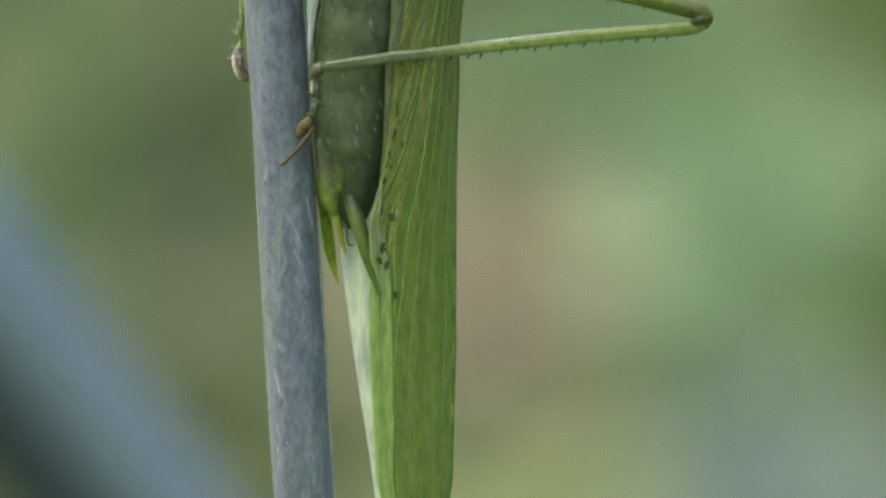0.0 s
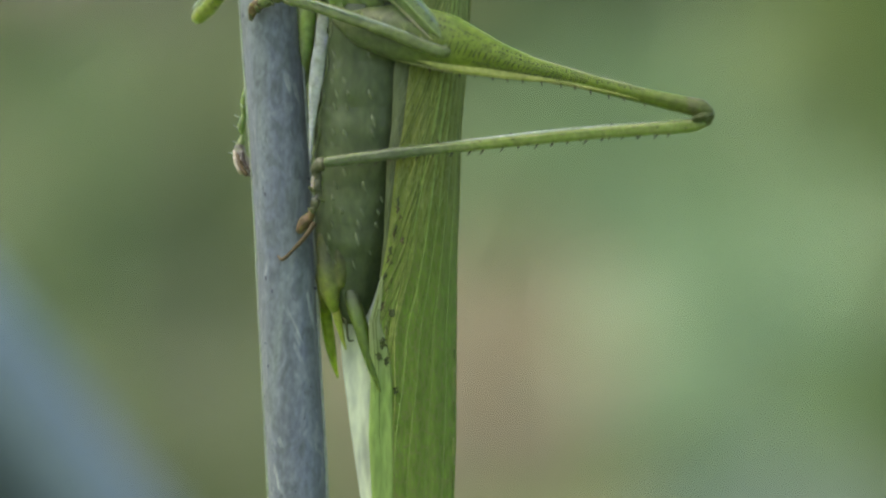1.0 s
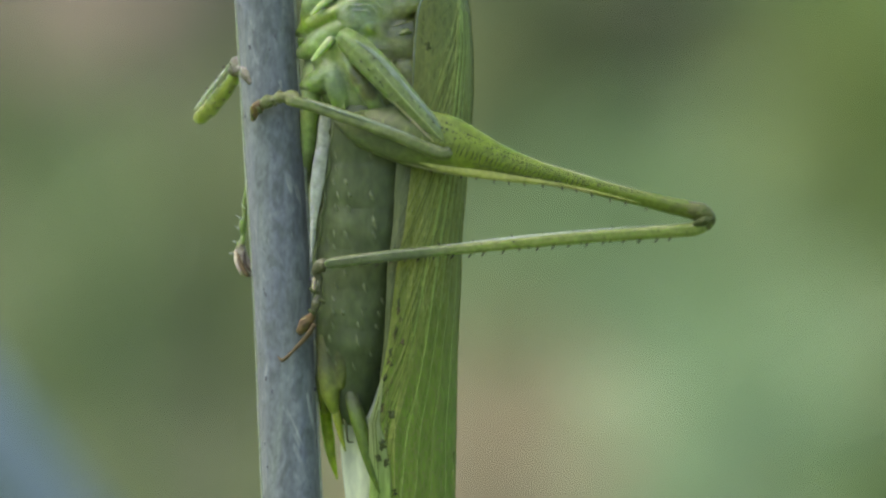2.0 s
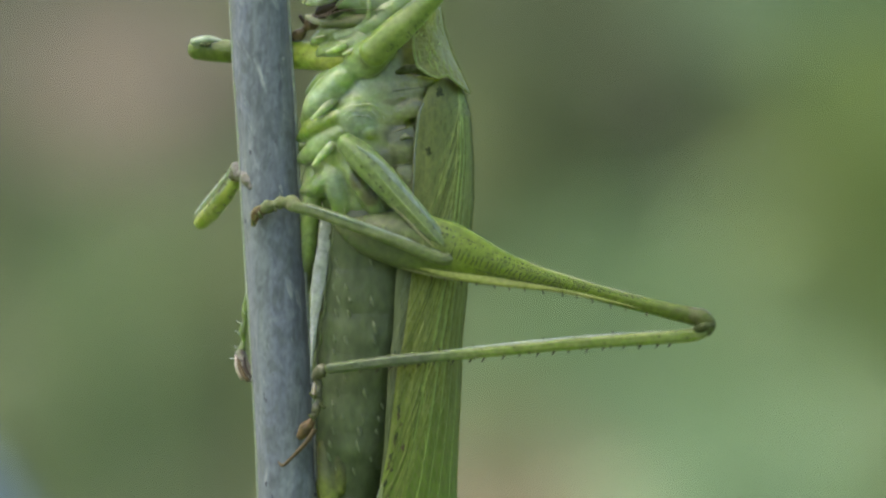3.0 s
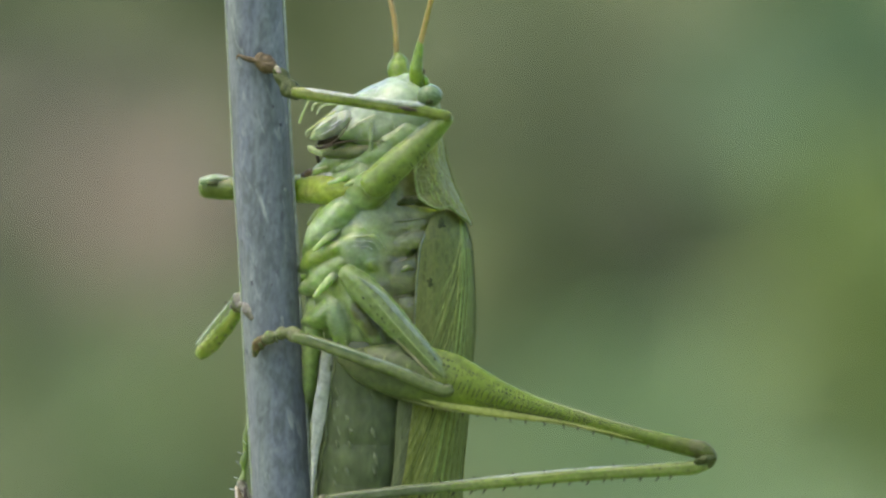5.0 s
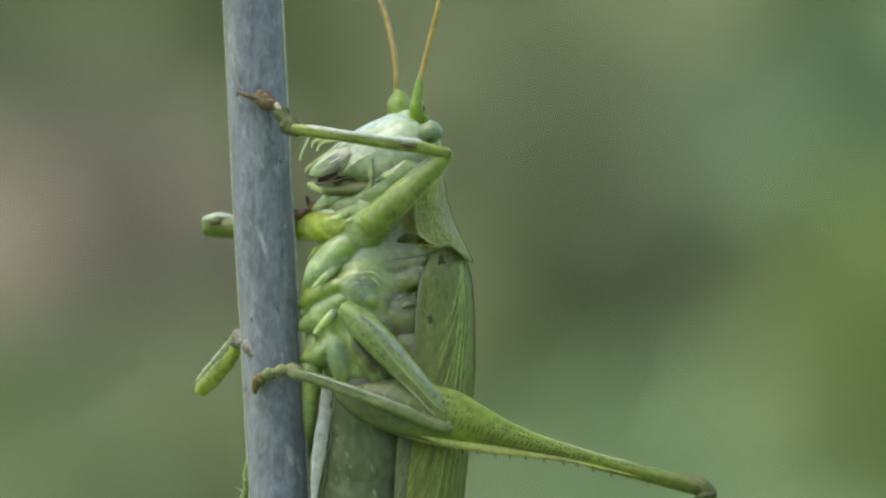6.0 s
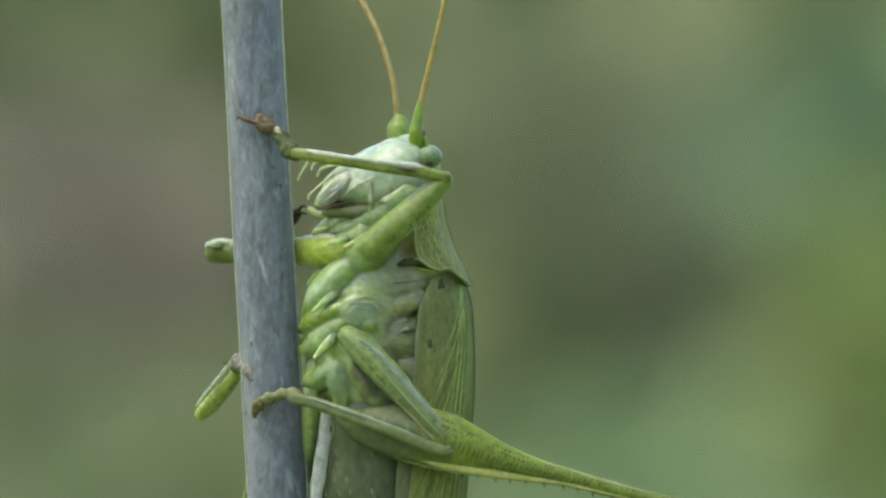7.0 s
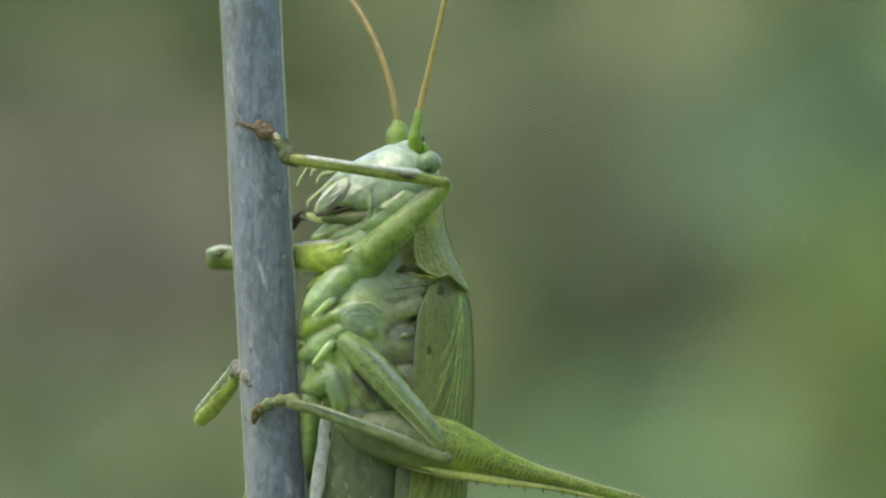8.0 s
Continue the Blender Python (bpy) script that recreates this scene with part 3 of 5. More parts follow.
    # dark olive tube paints the shade of a hollow below the saddle
    bit("hollow_shade", limb([(702, -404, -3.05, 4, 5), (722, -410, -3.3, 8, 6), (750, -408, -3.3, 6, 5), (780, -396, -3.0, 2, 3)], 5, 12), OLIVE, thorax, "dark olive tube in place of a shaded hollow")
    # abdomen: overlapping rings
    ends = [-135, -45, 35, 110, 180, 245, 300, 345, 385]

    def half(v):
        return float(np.interp(v, [-140, 60, 180, 260, 330, 385, 410], [104, 98, 82, 74, 52, 34, 18]))

    def mid(v):
        return float(np.interp(v, [-140, 60, 200, 300, 400], [655, 652, 635, 622, 624]))

    abdomen = None
    for a, b in zip(ends, ends[1:]):
        rows = []
        for k in range(7):
            v = a - 14 + (b - a + 14) * k / 6
            w = half(v) * (0.99 + 0.012 * math.sin(math.pi * min(1, k / 5.2)))
            rows.append((mid(v), v, 0, w, w * 0.96))
        ring = bit("abdomen_ring", limb(rows, 3, 36, 0.018), BELLY, abdomen, "dark olive-green ring of the abdomen")
        abdomen = abdomen or ring
    rnd = random.Random(3)
    for v in range(-70, 330, 23):
        for base_u, l, odds in ((-58, 13, 0.8), (-38, 11, 0.6), (4, 17, 0.5), (40, 12, 0.35)):
            if rnd.random() > odds:
                continue
            u = mid(v) + base_u * half(v) / 95 + rnd.uniform(-4, 4)
            x = (u - mid(v)) / half(v)
            d = -half(v) * 0.97 * math.sqrt(1 - x * x) / 30
            w = rnd.uniform(1.5, 4.2)
            bit("mark", limb([(u - 3, v - l * 0.6, d + 0.05, 0.8, 1.5), (u, v, d + 0.01, w, 2), (u + 4, v + l * rnd.uniform(0.4, 0.9), d + 0.05, 0.6, 1)], 3, 8, 0.25), MARK, abdomen)
    # white membrane and green belly edge beside the stem
    belly = bit("belly_edge", limb([(585, -330, 0.9, 18, 46), (566, -260, 0.2, 22, 48), (554, -190, -0.4, 24, 44), (548, -115, -0.1, 21, 38), (538, -60, 0.6, 17, 34), (526, 0, 1.5, 12, 30), (514, 60, 2.2, 8, 24)], 8, 20, 0.04), BELLYGREEN, label="bright green belly edge")
    for start, stop, left, right, d0 in (
        (-156, -80, ((-156, 566), (-120, 561), (-80, 558)), ((-156, 584), (-120, 583), (-80, 580)), -2.36),
        (-93, 116, ((-93, 558), (-60, 551), (-30, 547), (24, 545), (116, 546)), ((-93, 579), (-60, 576), (-26, 571), (24, 561), (74, 554), (116, 549)), -2.44),
    ):
        grid = []
        for k in range(31):
            v = start + (stop - start) * k / 30
            lo, hi = float(np.interp(v, *zip(*left))) + 1.2 * noise.noise(Vector((v * 0.06, 1, 0))), float(np.interp(v, *zip(*right))) + 1.6 * noise.noise(Vector((v * 0.06, 5, 0)))
            curl = 0.18 * max(0.0, abs(2 * k / 30 - 1) - 0.8) / 0.2
            grid.append([P(lo + (hi - lo) * q, v, d0 + curl - 0.09 * math.sin(math.pi * q) + 0.05 * noise.noise(Vector((v * 0.05, q * 3, 2))) + (v + 90) * 0.0015) for q in [j / 10 for j in range(11)]])
        bit("side_membrane", membrane(grid, 0.00008), STRIPE, belly, "whitish skin fold along the belly")
    for u, r, m, label in ((587, 2.4, MARK, "pale wavy side line"), (580, 2.4, OLIVE, "dark wavy line beside the belly")):
        rows = []
        for k in range(15):
            v = -128 + 17 * k
            w = u - 0.12 * (v + 128) * (1 if v < 60 else 1.1) + 2.2 * math.sin(k * 1.7)
            x = min(max((w - mid(v)) / half(v), -0.96), 0.96)
            rows.append((w, v, -half(v) * 0.98 * math.sqrt(1 - x * x) / 30 - 0.03, r * (0.5 + 0.5 * math.sin(math.pi * k / 14)), 1.6))
        bit("side_line", limb(rows, 4, 8, 0.2), m, abdomen, label)
    # end of the body
    bm = limb([(572, 250, -0.7, 15, 24), (576, 285, -0.85, 18, 25), (580, 320, -1.0, 20, 25), (585, 352, -1.15, 17, 20), (591, 380, -1.15, 8, 11)], 8, 20, 0.04)
    limb([(566, 318, -0.4, 11, 16), (570, 350, -0.2, 10, 14), (574, 380, 0.2, 7, 9)], 6, 16, 0.04, bm=bm)
    limb([(598, 262, -1.65, 12, 12), (604, 300, -1.6, 13, 12), (602, 335, -1.4, 9, 10)], 6, 16, 0.05, bm=bm)
    fuse(bit("end_plate", bm, material("end_plate_green", (0.054, 0.062, 0.028), (0.075, 0.084, 0.034), 0.44, 500, (0.04, 0.05, 0.02), 900, 0.08, flesh=0.5, crease=0.15, fade=((0.15, 0.185, 0.03), -0.0098, -0.0125, 2)), label="brownish olive end plate"), turns=8)
    bit("cercus", limb([(611, 318, -0.7, 7, 8), (620, 350, -1.25, 11, 10), (628, 378, -1.65, 14, 12), (638, 408, -2.0, 13.5, 12), (648, 445, -2.2, 11.5, 11), (657, 479, -2.3, 8, 8), (666, 506, -2.35, 4.5, 4.5), (673, 524, -2.35, 1.4, 1.4)], 8, 18, 0.03), TAIL, label="smooth green pointed tail prong")
    bit("cercus", limb([(570, 345, 0.3, 8, 9), (577, 395, 0.6, 10.5, 10), (584, 440, 0.8, 9.5, 9), (590, 470, 0.8, 6.5, 6), (598, 500, 0.8, 1.6, 1.6)], 6, 16, 0.04), YELLOW, label="yellow-green pointed tail prong")
    bit("stylet", limb([(590, 366, -1.0, 8, 8), (598, 400, -1.2, 7, 7), (605, 428, -1.2, 4.5, 4.5), (612, 450, -1.2, 1.6, 1.6)], 6, 12, 0.04), YELLOW)
    bit("tail_hook", limb([(606, 394, -1.3, 2, 2), (612, 404, -1.6, 2.4, 2.4), (616, 432, -1.7, 2.2, 2.2), (626, 434, -1.8, 1, 1)], 5, 8, 0.2), OLIVE)


trunk()


# wings: the near and far forewing fold over the back like a roof
EDGE_V = (-393, -380, -330, -260, -180, -60, 60, 120, 200, 250, 300, 350, 400, 450, 500, 600, 850, 940, 985)
EDGE_L = (780, 759, 738, 731, 727, 726, 712, 699, 690, 685, 677, 667, 652, 654, 656, 653, 667, 690, 738)
EDGE_R = (800, 818, 832, 836, 836, 826, 814, 812, 809, 807, 806, 806, 806, 806, 806, 806, 800, 785, 742)


def wing_point(v, q, side=-1, lift=0.0):
    lo, hi = float(np.interp(v, EDGE_V, EDGE_L)), float(np.interp(v, EDGE_V, EDGE_R))
    deep = float(np.interp(v, [-393, -340, 200, 600, 985], [3.0, 3.9, 3.6, 1.7, 0.5]))
    d = deep * max(0.0, 1 - q ** 2.2) ** 0.6 + 0.12 + lift
    ripple = 0.05 * math.sin(q * 26) * min(1.0, (v + 400) / 300)
    return P(lo + (hi - lo) * q, v, side * (d + ripple))


def wings():
    vs = [-393 + 1378 * (i / 90) ** 1.0 for i in range(91)]
    qs = [math.sin(k / 24 * math.pi / 2) for k in range(25)]
    for side, label in ((-1, "leaf-green veined forewing folded along the body"), (1, "leaf-green forewing on the far side")):
        wing = bit("forewing", membrane([[wing_point(v, q, side) for q in qs] for v in vs]), WING, label=label)

        def vein(mat, v0, q0, v1, q1, bend, r, waver=0.0, lift=-0.004):
            rows = []
            n = 12 + int(abs(v1 - v0) / 40)
            for k in range(n + 1):
                t = k / n
                v = v0 + (v1 - v0) * t
                q = q0 + (q1 - q0) * t + bend * math.sin(math.pi * t) + waver * noise.noise(Vector((v * 0.01, q0 * 9, 4.0)))
                w = r * PX * (1 - 0.5 * t)
                rows.append((wing_point(v, min(max(q, 0.0), 0.995), side, lift), w, w))
            bm = bmesh.new()
            tube(bm, rows, 6)
            bit("vein", bm, mat, wing)

        if side > 0:
            for q in (0.3, 0.6):
                vein(VEIN, -380, 0.85, 900, q, 0.1, 2.2)
            continue
        rnd = random.Random(8)
        # long veins from the shoulder, slanting down to the front edge and the tip
        for v1, q0, q1, bend, r in ((330, 0.84, 0.02, 0.05, 1.5), (560, 0.86, 0.03, 0.06, 1.8), (890, 0.88, 0.10, 0.06, 1.6), (940, 0.91, 0.27, 0.08, 1.0), (940, 0.93, 0.56, 0.05, 0.8), (930, 0.955, 0.84, 0.02, 1.0)):
            vein(SOFTVEIN if v1 > 500 else VEIN, -380, q0, v1, q1, bend, r, 0.02)
            vein(DARKVEIN, -370, q0 + 0.03, min(v1 - 10, 420), q1 + 0.025 + (q0 - q1) * max(0.0, v1 - 430) / (v1 + 380), bend, r * 0.7, 0.02)
        vein(BLUESHEEN, -350, 0.03, -90, 0.006, 0.0, 1.6, 0.0)
        # herringbone branches in the lower wing
        for i in range(13):
            v0 = 60 + 44 * i + rnd.uniform(-8, 8)
            q0 = float(np.interp(v0, [60, 890], [0.62, 0.14]))
            vein(SOFTVEIN, v0, q0, v0 + rnd.uniform(50, 80), q0 + rnd.uniform(0.12, 0.2), -0.02, 0.8, 0.01)
        # slanting branches to the front edge
        for i in range(38):
            v0 = -372 + i * 22 + rnd.uniform(-9, 9)
            q0 = 0.84 - i * 0.0155 + rnd.uniform(-0.05, 0.05)
            vein(VEIN, v0, q0, v0 + rnd.uniform(190, 300), 0.02, rnd.uniform(0.0, 0.07), rnd.uniform(0.6, 1.4), 0.03)
            if i % 2:
                vein(DARKVEIN, v0 + 20, q0 - 0.06, v0 + rnd.uniform(200, 300), 0.02, 0.04, rnd.uniform(0.8, 1.5), 0.03)
        for i in range(64):
            v1 = -335 + 13 * i + rnd.uniform(-4, 4)
            l = float(np.interp(v1, [-335, -150, 500], [45, 190, 330]))
            q0 = 0.95 - 0.25 * max(0.0, v1 + 60) / 560 + rnd.uniform(-0.05, 0.03)
            vein((VEIN if v1 > -60 else SOFTVEIN) if i % 5 else DARKVEIN, max(-385, v1 - l), q0, v1, rnd.uniform(0.01, 0.05), rnd.uniform(-0.05, 0.02), rnd.uniform(0.35, 0.6), 0.02)
        # close parallel veins along the lower front edge and a chipped pale back edge
        for k in range(4):
            vein(VEIN if k % 2 else DARKVEIN, 330 + 14 * k, 0.05 + 0.08 * k, 930, 0.03 + 0.07 * k, 0.02, 1.3, 0.015)
        for k in range(7):
            v0 = 440 + 54 * k + rnd.uniform(-15, 15)
            vein(VEIN if k % 2 else DARKVEIN, v0, 0.98, v0 + rnd.uniform(20, 45), 0.985, 0.0, 2.0)
        # a lighter fold lies along the lower front edge, papery at its upper end
        def share(v):
            lo, hi = float(np.interp(v, EDGE_V, EDGE_L)), float(np.interp(v, EDGE_V, EDGE_R))
            return float(np.interp(v, [320, 380, 440, 480, 600, 800, 940], [3, 14, 30, 36, 42, 34, 20])) / (hi - lo)

        fold = bit("wing_fold", membrane([[wing_point(v, share(v) * q, side, 0.03) for q in [j / 10 for j in range(11)]] for v in range(320, 941, 8)], 0.00004), FOLD, wing, "light papery fold along the wing's front edge")
        for k, (v1, m, r) in enumerate(((470, BROWN, 0.9), (560, DARKVEIN, 1.4), (930, DARKVEIN, 1.3), (930, SOFTVEIN, 1.0), (930, DARKVEIN, 1.5))):
            q = 0.16 + 0.2 * k
            vein(m, 345 + 8 * k, share(360) * q, v1, share(v1) * q, 0.0, r, 0.004, 0.035)
        # short forks in the lower wing
        for i in range(5):
            v0 = rnd.uniform(60, 560)
            q0 = rnd.uniform(0.15, 0.9)
            vein(SOFTVEIN if i % 3 else DARKVEIN, v0, q0, v0 + rnd.uniform(30, 90), q0 + rnd.choice((-0.13, 0.1)), 0.02, rnd.uniform(0.6, 1.1))
    near = [o for o in cricket.children if o.name == "forewing"][0]
    for u, v, r, l in ((757, -264, 7, 11), (693, 385, 8, 10), (676, 438, 9, 14), (670, 462, 7, 9), (700, 522, 5, 10), (684, 470, 6, 12), (776, -370, 9, 12)):
        lo, hi = float(np.interp(v, EDGE_V, EDGE_L)), float(np.interp(v, EDGE_V, EDGE_R))
        bm = bmesh.new()
        rows = []
        for k in range(7):
            x = (k - 3) / 3
            c = wing_point(v + x * l * 0.7, min(max((u - lo) / (hi - lo) + 0.02 * math.sin(k * 2.1), 0.02), 0.97), -1, 0.06 if v > 380 else -0.01)
            rows.append((c, r * (0.25 + 0.75 * (1 - x * x)) * (0.7 + 0.3 * math.sin(k * 2.7 + u)) * PX, 1.6 * PX))
        tube(bm, rows, 10, None, 0.4)
        bit("speck", bm, OLIVE, near, "brown torn speck")
    rnd = random.Random(61)
    for i in range(22):
        v = 190 + 14 * i + rnd.uniform(-6, 6)
        r, l, q0 = rnd.uniform(1.2, 3.6), rnd.uniform(4, 12), rnd.uniform(0.03, 0.22)
        bm = bmesh.new()
        tube(bm, [(wing_point(v + l * x, q0 + 0.02 * math.sin(5 * x + i), -1, -0.005), r * (1 - x * x * 0.8) * PX, 1.2 * PX) for x in (-1, -0.5, 0, 0.5, 1)], 8, None, 0.4)
        bit("speck", bm, BROWN if i % 3 else OLIVE, near)
    # the dull front margin of the near wing lies against the abdomen
    rows = []
    for k in range(61):
        v = -215 + 540 * k / 60
        lo = float(np.interp(v, EDGE_V, EDGE_L))
        reach = 27 * math.sin(math.pi * min(1.0, (k + 2) / 40)) if k < 20 else 27 * max(0.05, 1 - (k - 20) / 44)
        rows.append([P(lo + 10 - (reach + 10) * q, v, -3.62 + 1.9 * max(0.0, v - 180) / 145 * 0.4 + 0.25 * q * q + 0.02 * math.sin(v * 0.31 + 9 * q)) for q in [j / 10 for j in range(11)]])
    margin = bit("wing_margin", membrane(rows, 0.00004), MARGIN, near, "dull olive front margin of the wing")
    rnd = random.Random(52)
    bm = bmesh.new()
    for i in range(40):
        k = rnd.randrange(3, 46)
        q = rnd.uniform(0.0, 0.3)
        line = [(rows[min(k + j, 60)][min(int((q + 0.12 * j) * 10), 10)] + Vector((0, -0.00002, 0)), rnd.uniform(0.4, 0.8) * PX, 0.6 * PX) for j in range(6)]
        tube(bm, line, 6)
    bit("margin_veining", bm, MARK, margin)["kind"] = "stuff"
    # the pale hind wing shows its edge below the abdomen
    L = lambda v: float(np.interp(v, [250, 400, 480, 600, 700, 800, 880, 960], [640, 600, 606, 622, 637, 653, 664, 700]))
    rows = [[P(L(v) + (float(np.interp(v, [250, 800, 900, 960], [775, 768, 752, 722])) - L(v)) * q, v, -0.5 - 0.6 * q * (1 - q) + 0.05 * math.sin(q * 50)) for q in [k / 20 for k in range(21)]] for v in range(250, 961, 15)]
    bit("hind_wing", membrane(rows, 0.00003), GAUZE, label="pale folded hind wing edge")


wings()


def saddle():
    def edge(s, q, side):
        v = -520 + s * float(np.interp(q, [0, 0.15, 0.35, 0.6, 0.8, 1], [105, 122, 126, 118, 138, 154]))
        lo = float(np.interp(v, [-520, -490, -450, -415, -395, -370], [748, 733, 729, 738, 752, 770]))
        hi = float(np.interp(v, [-520, -480, -440, -400, -366], [778, 784, 797, 817, 832]))
        d = 3.4 * (1 - q ** 2.4) ** 0.55 + 0.1 + 0.5 * s + 0.12 * noise.noise(Vector((s * 4, q * 4, side)))
        return P(lo + (hi - lo) * q, v, side * d)

    shell = None
    for side in (-1, 1):
        ob = bit("saddle", membrane([[edge(i / 30, k / 18, side) for k in range(19)] for i in range(31)], 0.0001), SADDLE, shell, "finely pitted green neck saddle")
        shell = shell or ob
        rnd = random.Random(40 + side)
        bm = bmesh.new()
        for i in range(22):
            s0, q0, ds = rnd.uniform(0.05, 0.9), rnd.uniform(0.05, 0.85), rnd.uniform(0.06, 0.2)
            lean = rnd.uniform(-0.12, 0.05)
            rows = []
            for k in range(5):
                c = edge(min(s0 + ds * k / 4, 0.98), min(max(q0 + lean * k / 4, 0.02), 0.97), side)
                w = (0.3 + 0.7 * math.sin(math.pi * k / 4)) * PX
                rows.append((c + Vector((0, side * 0.00002, 0)), w, w))
            tube(bm, rows, 6)
        bit("wrinkling", bm, SOFTVEIN, ob, "fine raised pale wrinkles")["kind"] = "stuff"
        bm = bmesh.new()
        for i in range(46):
            s0, q0 = rnd.uniform(0.0, 0.95), rnd.uniform(0.3, 0.97)
            a = edge(s0, q0, side)
            b = edge(min(s0 + rnd.uniform(0.06, 0.16), 0.99), min(q0 + rnd.uniform(-0.05, 0.05), 0.98), side) + Vector((rnd.uniform(0, 6) * PX, side * rnd.uniform(0, 5) * PX, 0))
            tube(bm, [(a, 0.7 * PX, 0.7 * PX), (a.lerp(b, 0.5) + Vector((2 * PX, side * 2 * PX, 0)), 0.55 * PX, 0.55 * PX), (b, 0.3 * PX, 0.3 * PX)], 5)
        bit("fuzz", bm, VEIN, ob, "short pale yellowish hairs")["kind"] = "stuff"
        rim = [(edge(s, q, side), 2.2 * PX, 2.2 * PX) for s, q in [(i / 20, 0.0) for i in range(21)] + [(1.0, k / 8) for k in range(1, 8)]]
        bm = bmesh.new()
        tube(bm, rim, 8)
        bit("saddle_rim", bm, RIM, shell, "smooth pale rim")


saddle()


def head():
    bm = limb([(757, -600, 0, 20, 40), (746, -590, 0, 42, 66), (716, -574, 0, 62, 80), (676, -557, 0, 62, 80), (632, -543, 0, 55, 66), (598, -532, 0, 42, 50)], 8, 32, 0.02)
    limb([(660, -585, -0.2, 20, 40), (692, -604, -0.3, 19, 36), (714, -620, -0.4, 17, 26), (728, -626, -0.5, 10, 16)], 6, 20, 0.06, bm=bm)
    limb([(748, -572, -1.7, 24, 18), (712, -550, -2.1, 36, 20), (668, -532, -2.1, 34, 18), (632, -522, -1.9, 20, 14)], 6, 18, 0.06, bm=bm)
    limb([(736, -535, -1.8, 18, 20), (700, -515, -2.0, 24, 24), (660, -505, -1.9, 18, 22)], 6, 18, 0.08, bm=bm)
    limb([(640, -590, -0.3, 16, 40), (612, -574, -0.5, 16, 36), (590, -560, -0.5, 12, 28)], 6, 18, 0.04, bm=bm)
    limb([(690, -536, -1.8, 24, 14), (645, -540, -1.95, 24, 12), (614, -531, -1.95, 15, 10), (596, -522, -1.85, 6, 7)], 8, 18, 0.04, bm=bm)
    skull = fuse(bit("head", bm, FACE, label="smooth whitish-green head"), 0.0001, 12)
    eye = bit("eye", ball(755, -595, -2.7, 22, 20, 22), EYEBALL, skull, "pale green bulging compound eye")
    bit("pupil", ball(755, -586, -3.27, 7, 6, 4), OLIVE, eye, "dark false pupil")
    bit("eye", ball(757, -596, 2.25, 21, 20, 20), EYEBALL, skull)
    bit("eye_spot", ball(743, -638, -1.1, 4, 6, 5), BROWN, skull)
    bit("scape_lobe", limb([(741, -632, -1.0, 4, 5), (747, -622, -1.0, 6, 6), (748, -612, -1.0, 4, 5)], 5, 10, 0.2), BUD, skull, "small lobe beside the antenna base")
    # antennae: a bulb and a long jointed lash
    for bulb, lash, d, label in (
        ([(732, -612, -1.1, 12, 12), (731, -640, -1.2, 12.5, 12), (734, -664, -1.2, 9, 9), (737, -682, -1.2, 7.5, 7), (737, -690, -1.2, 5.5, 5.5)],
         [(737, -682, -1.2, 5.2, 5.2), (755, -760, -1.4, 4.6, 4.6), (776, -850, -1.8, 4.4, 4.4), (796, -960, -2.5, 4, 4), (850, -1300, -6, 3, 3), (960, -1750, -12, 2, 2)], -1, "near"),
        ([(697, -622, 1.0, 15, 14), (699, -638, 1.2, 20, 17), (700, -652, 1.4, 18.5, 16), (699, -662, 1.4, 14, 12), (697, -669, 1.4, 6, 6)],
         [(697, -664, 1.4, 4.8, 4.8), (695, -690, 1.5, 5, 5), (685, -740, 2.0, 4.6, 4.6), (658, -815, 3.5, 4.2, 4.2), (615, -890, 6, 4, 4), (540, -1000, 10, 3.4, 3.4), (330, -1350, 20, 2, 2)], 1, "far"),
    ):
        b = bit("antenna_base", limb(bulb, 5, 14), BUD, skull, "bright green antenna base")
        rows = smooth_chain(lash, 26)
        bm = bmesh.new()
        tube(bm, [(P(r[0], r[1], r[2]), r[3] * PX * (1.0 + 0.14 * (i % 3 == 0)), r[4] * PX * (1.0 + 0.14 * (i % 3 == 0))) for i, r in enumerate(rows)], 8)
        lashes.append(bit("antenna", bm, AMBER, skull, "thin jointed amber antenna"))
    # mouthparts
    mouth.append(bit("upper_lip", limb([(616, -563, -1.2, 10, 16), (603, -551, -1.65, 16, 15), (587, -537, -1.8, 18, 13), (570, -522, -1.8, 14, 10), (560, -514, -1.7, 9, 7), (554, -509, -1.55, 3, 4)], 7, 22, 0.04), LIP, skull, "pale glossy upper lip"))
    for line in ([(558, -524, -2.05, 0.6, 2), (566, -532, -2.2, 2.4, 2), (580, -546, -2.2, 2.2, 2), (594, -557, -2.05, 0.6, 2)], [(564, -514, -2.0, 0.6, 2), (578, -523, -2.2, 1.6, 2), (594, -537, -2.25, 1.8, 2), (608, -553, -2.1, 0.6, 2)], [(583, -536, -2.3, 0.6, 2), (591, -541, -2.3, 2.6, 2), (600, -550, -2.2, 0.6, 2)]):
        bit("lip_ridge", limb(line, 5, 6, 0.2), BONEWHITE, mouth[0], "fine whitish ridge on the lip")
    bit("jaw_tip", limb([(600, -524, -1.0, 13, 20), (580, -522, -1.3, 14, 18), (566, -516, -1.4, 9, 12), (558, -510, -1.4, 3, 5)], 6, 14, 0.15), DARK, skull, "dark toothed jaw tip")
    mouth.append(bit("lower_lip", limb([(715, -500, -1.6, 18, 26), (680, -497, -1.8, 20, 26), (640, -496, -1.9, 18, 22), (600, -496, -1.8, 11, 16), (568, -497, -1.6, 5, 9)], 8, 16, 0.08), PLEURA, skull, "olive lower jaw"))
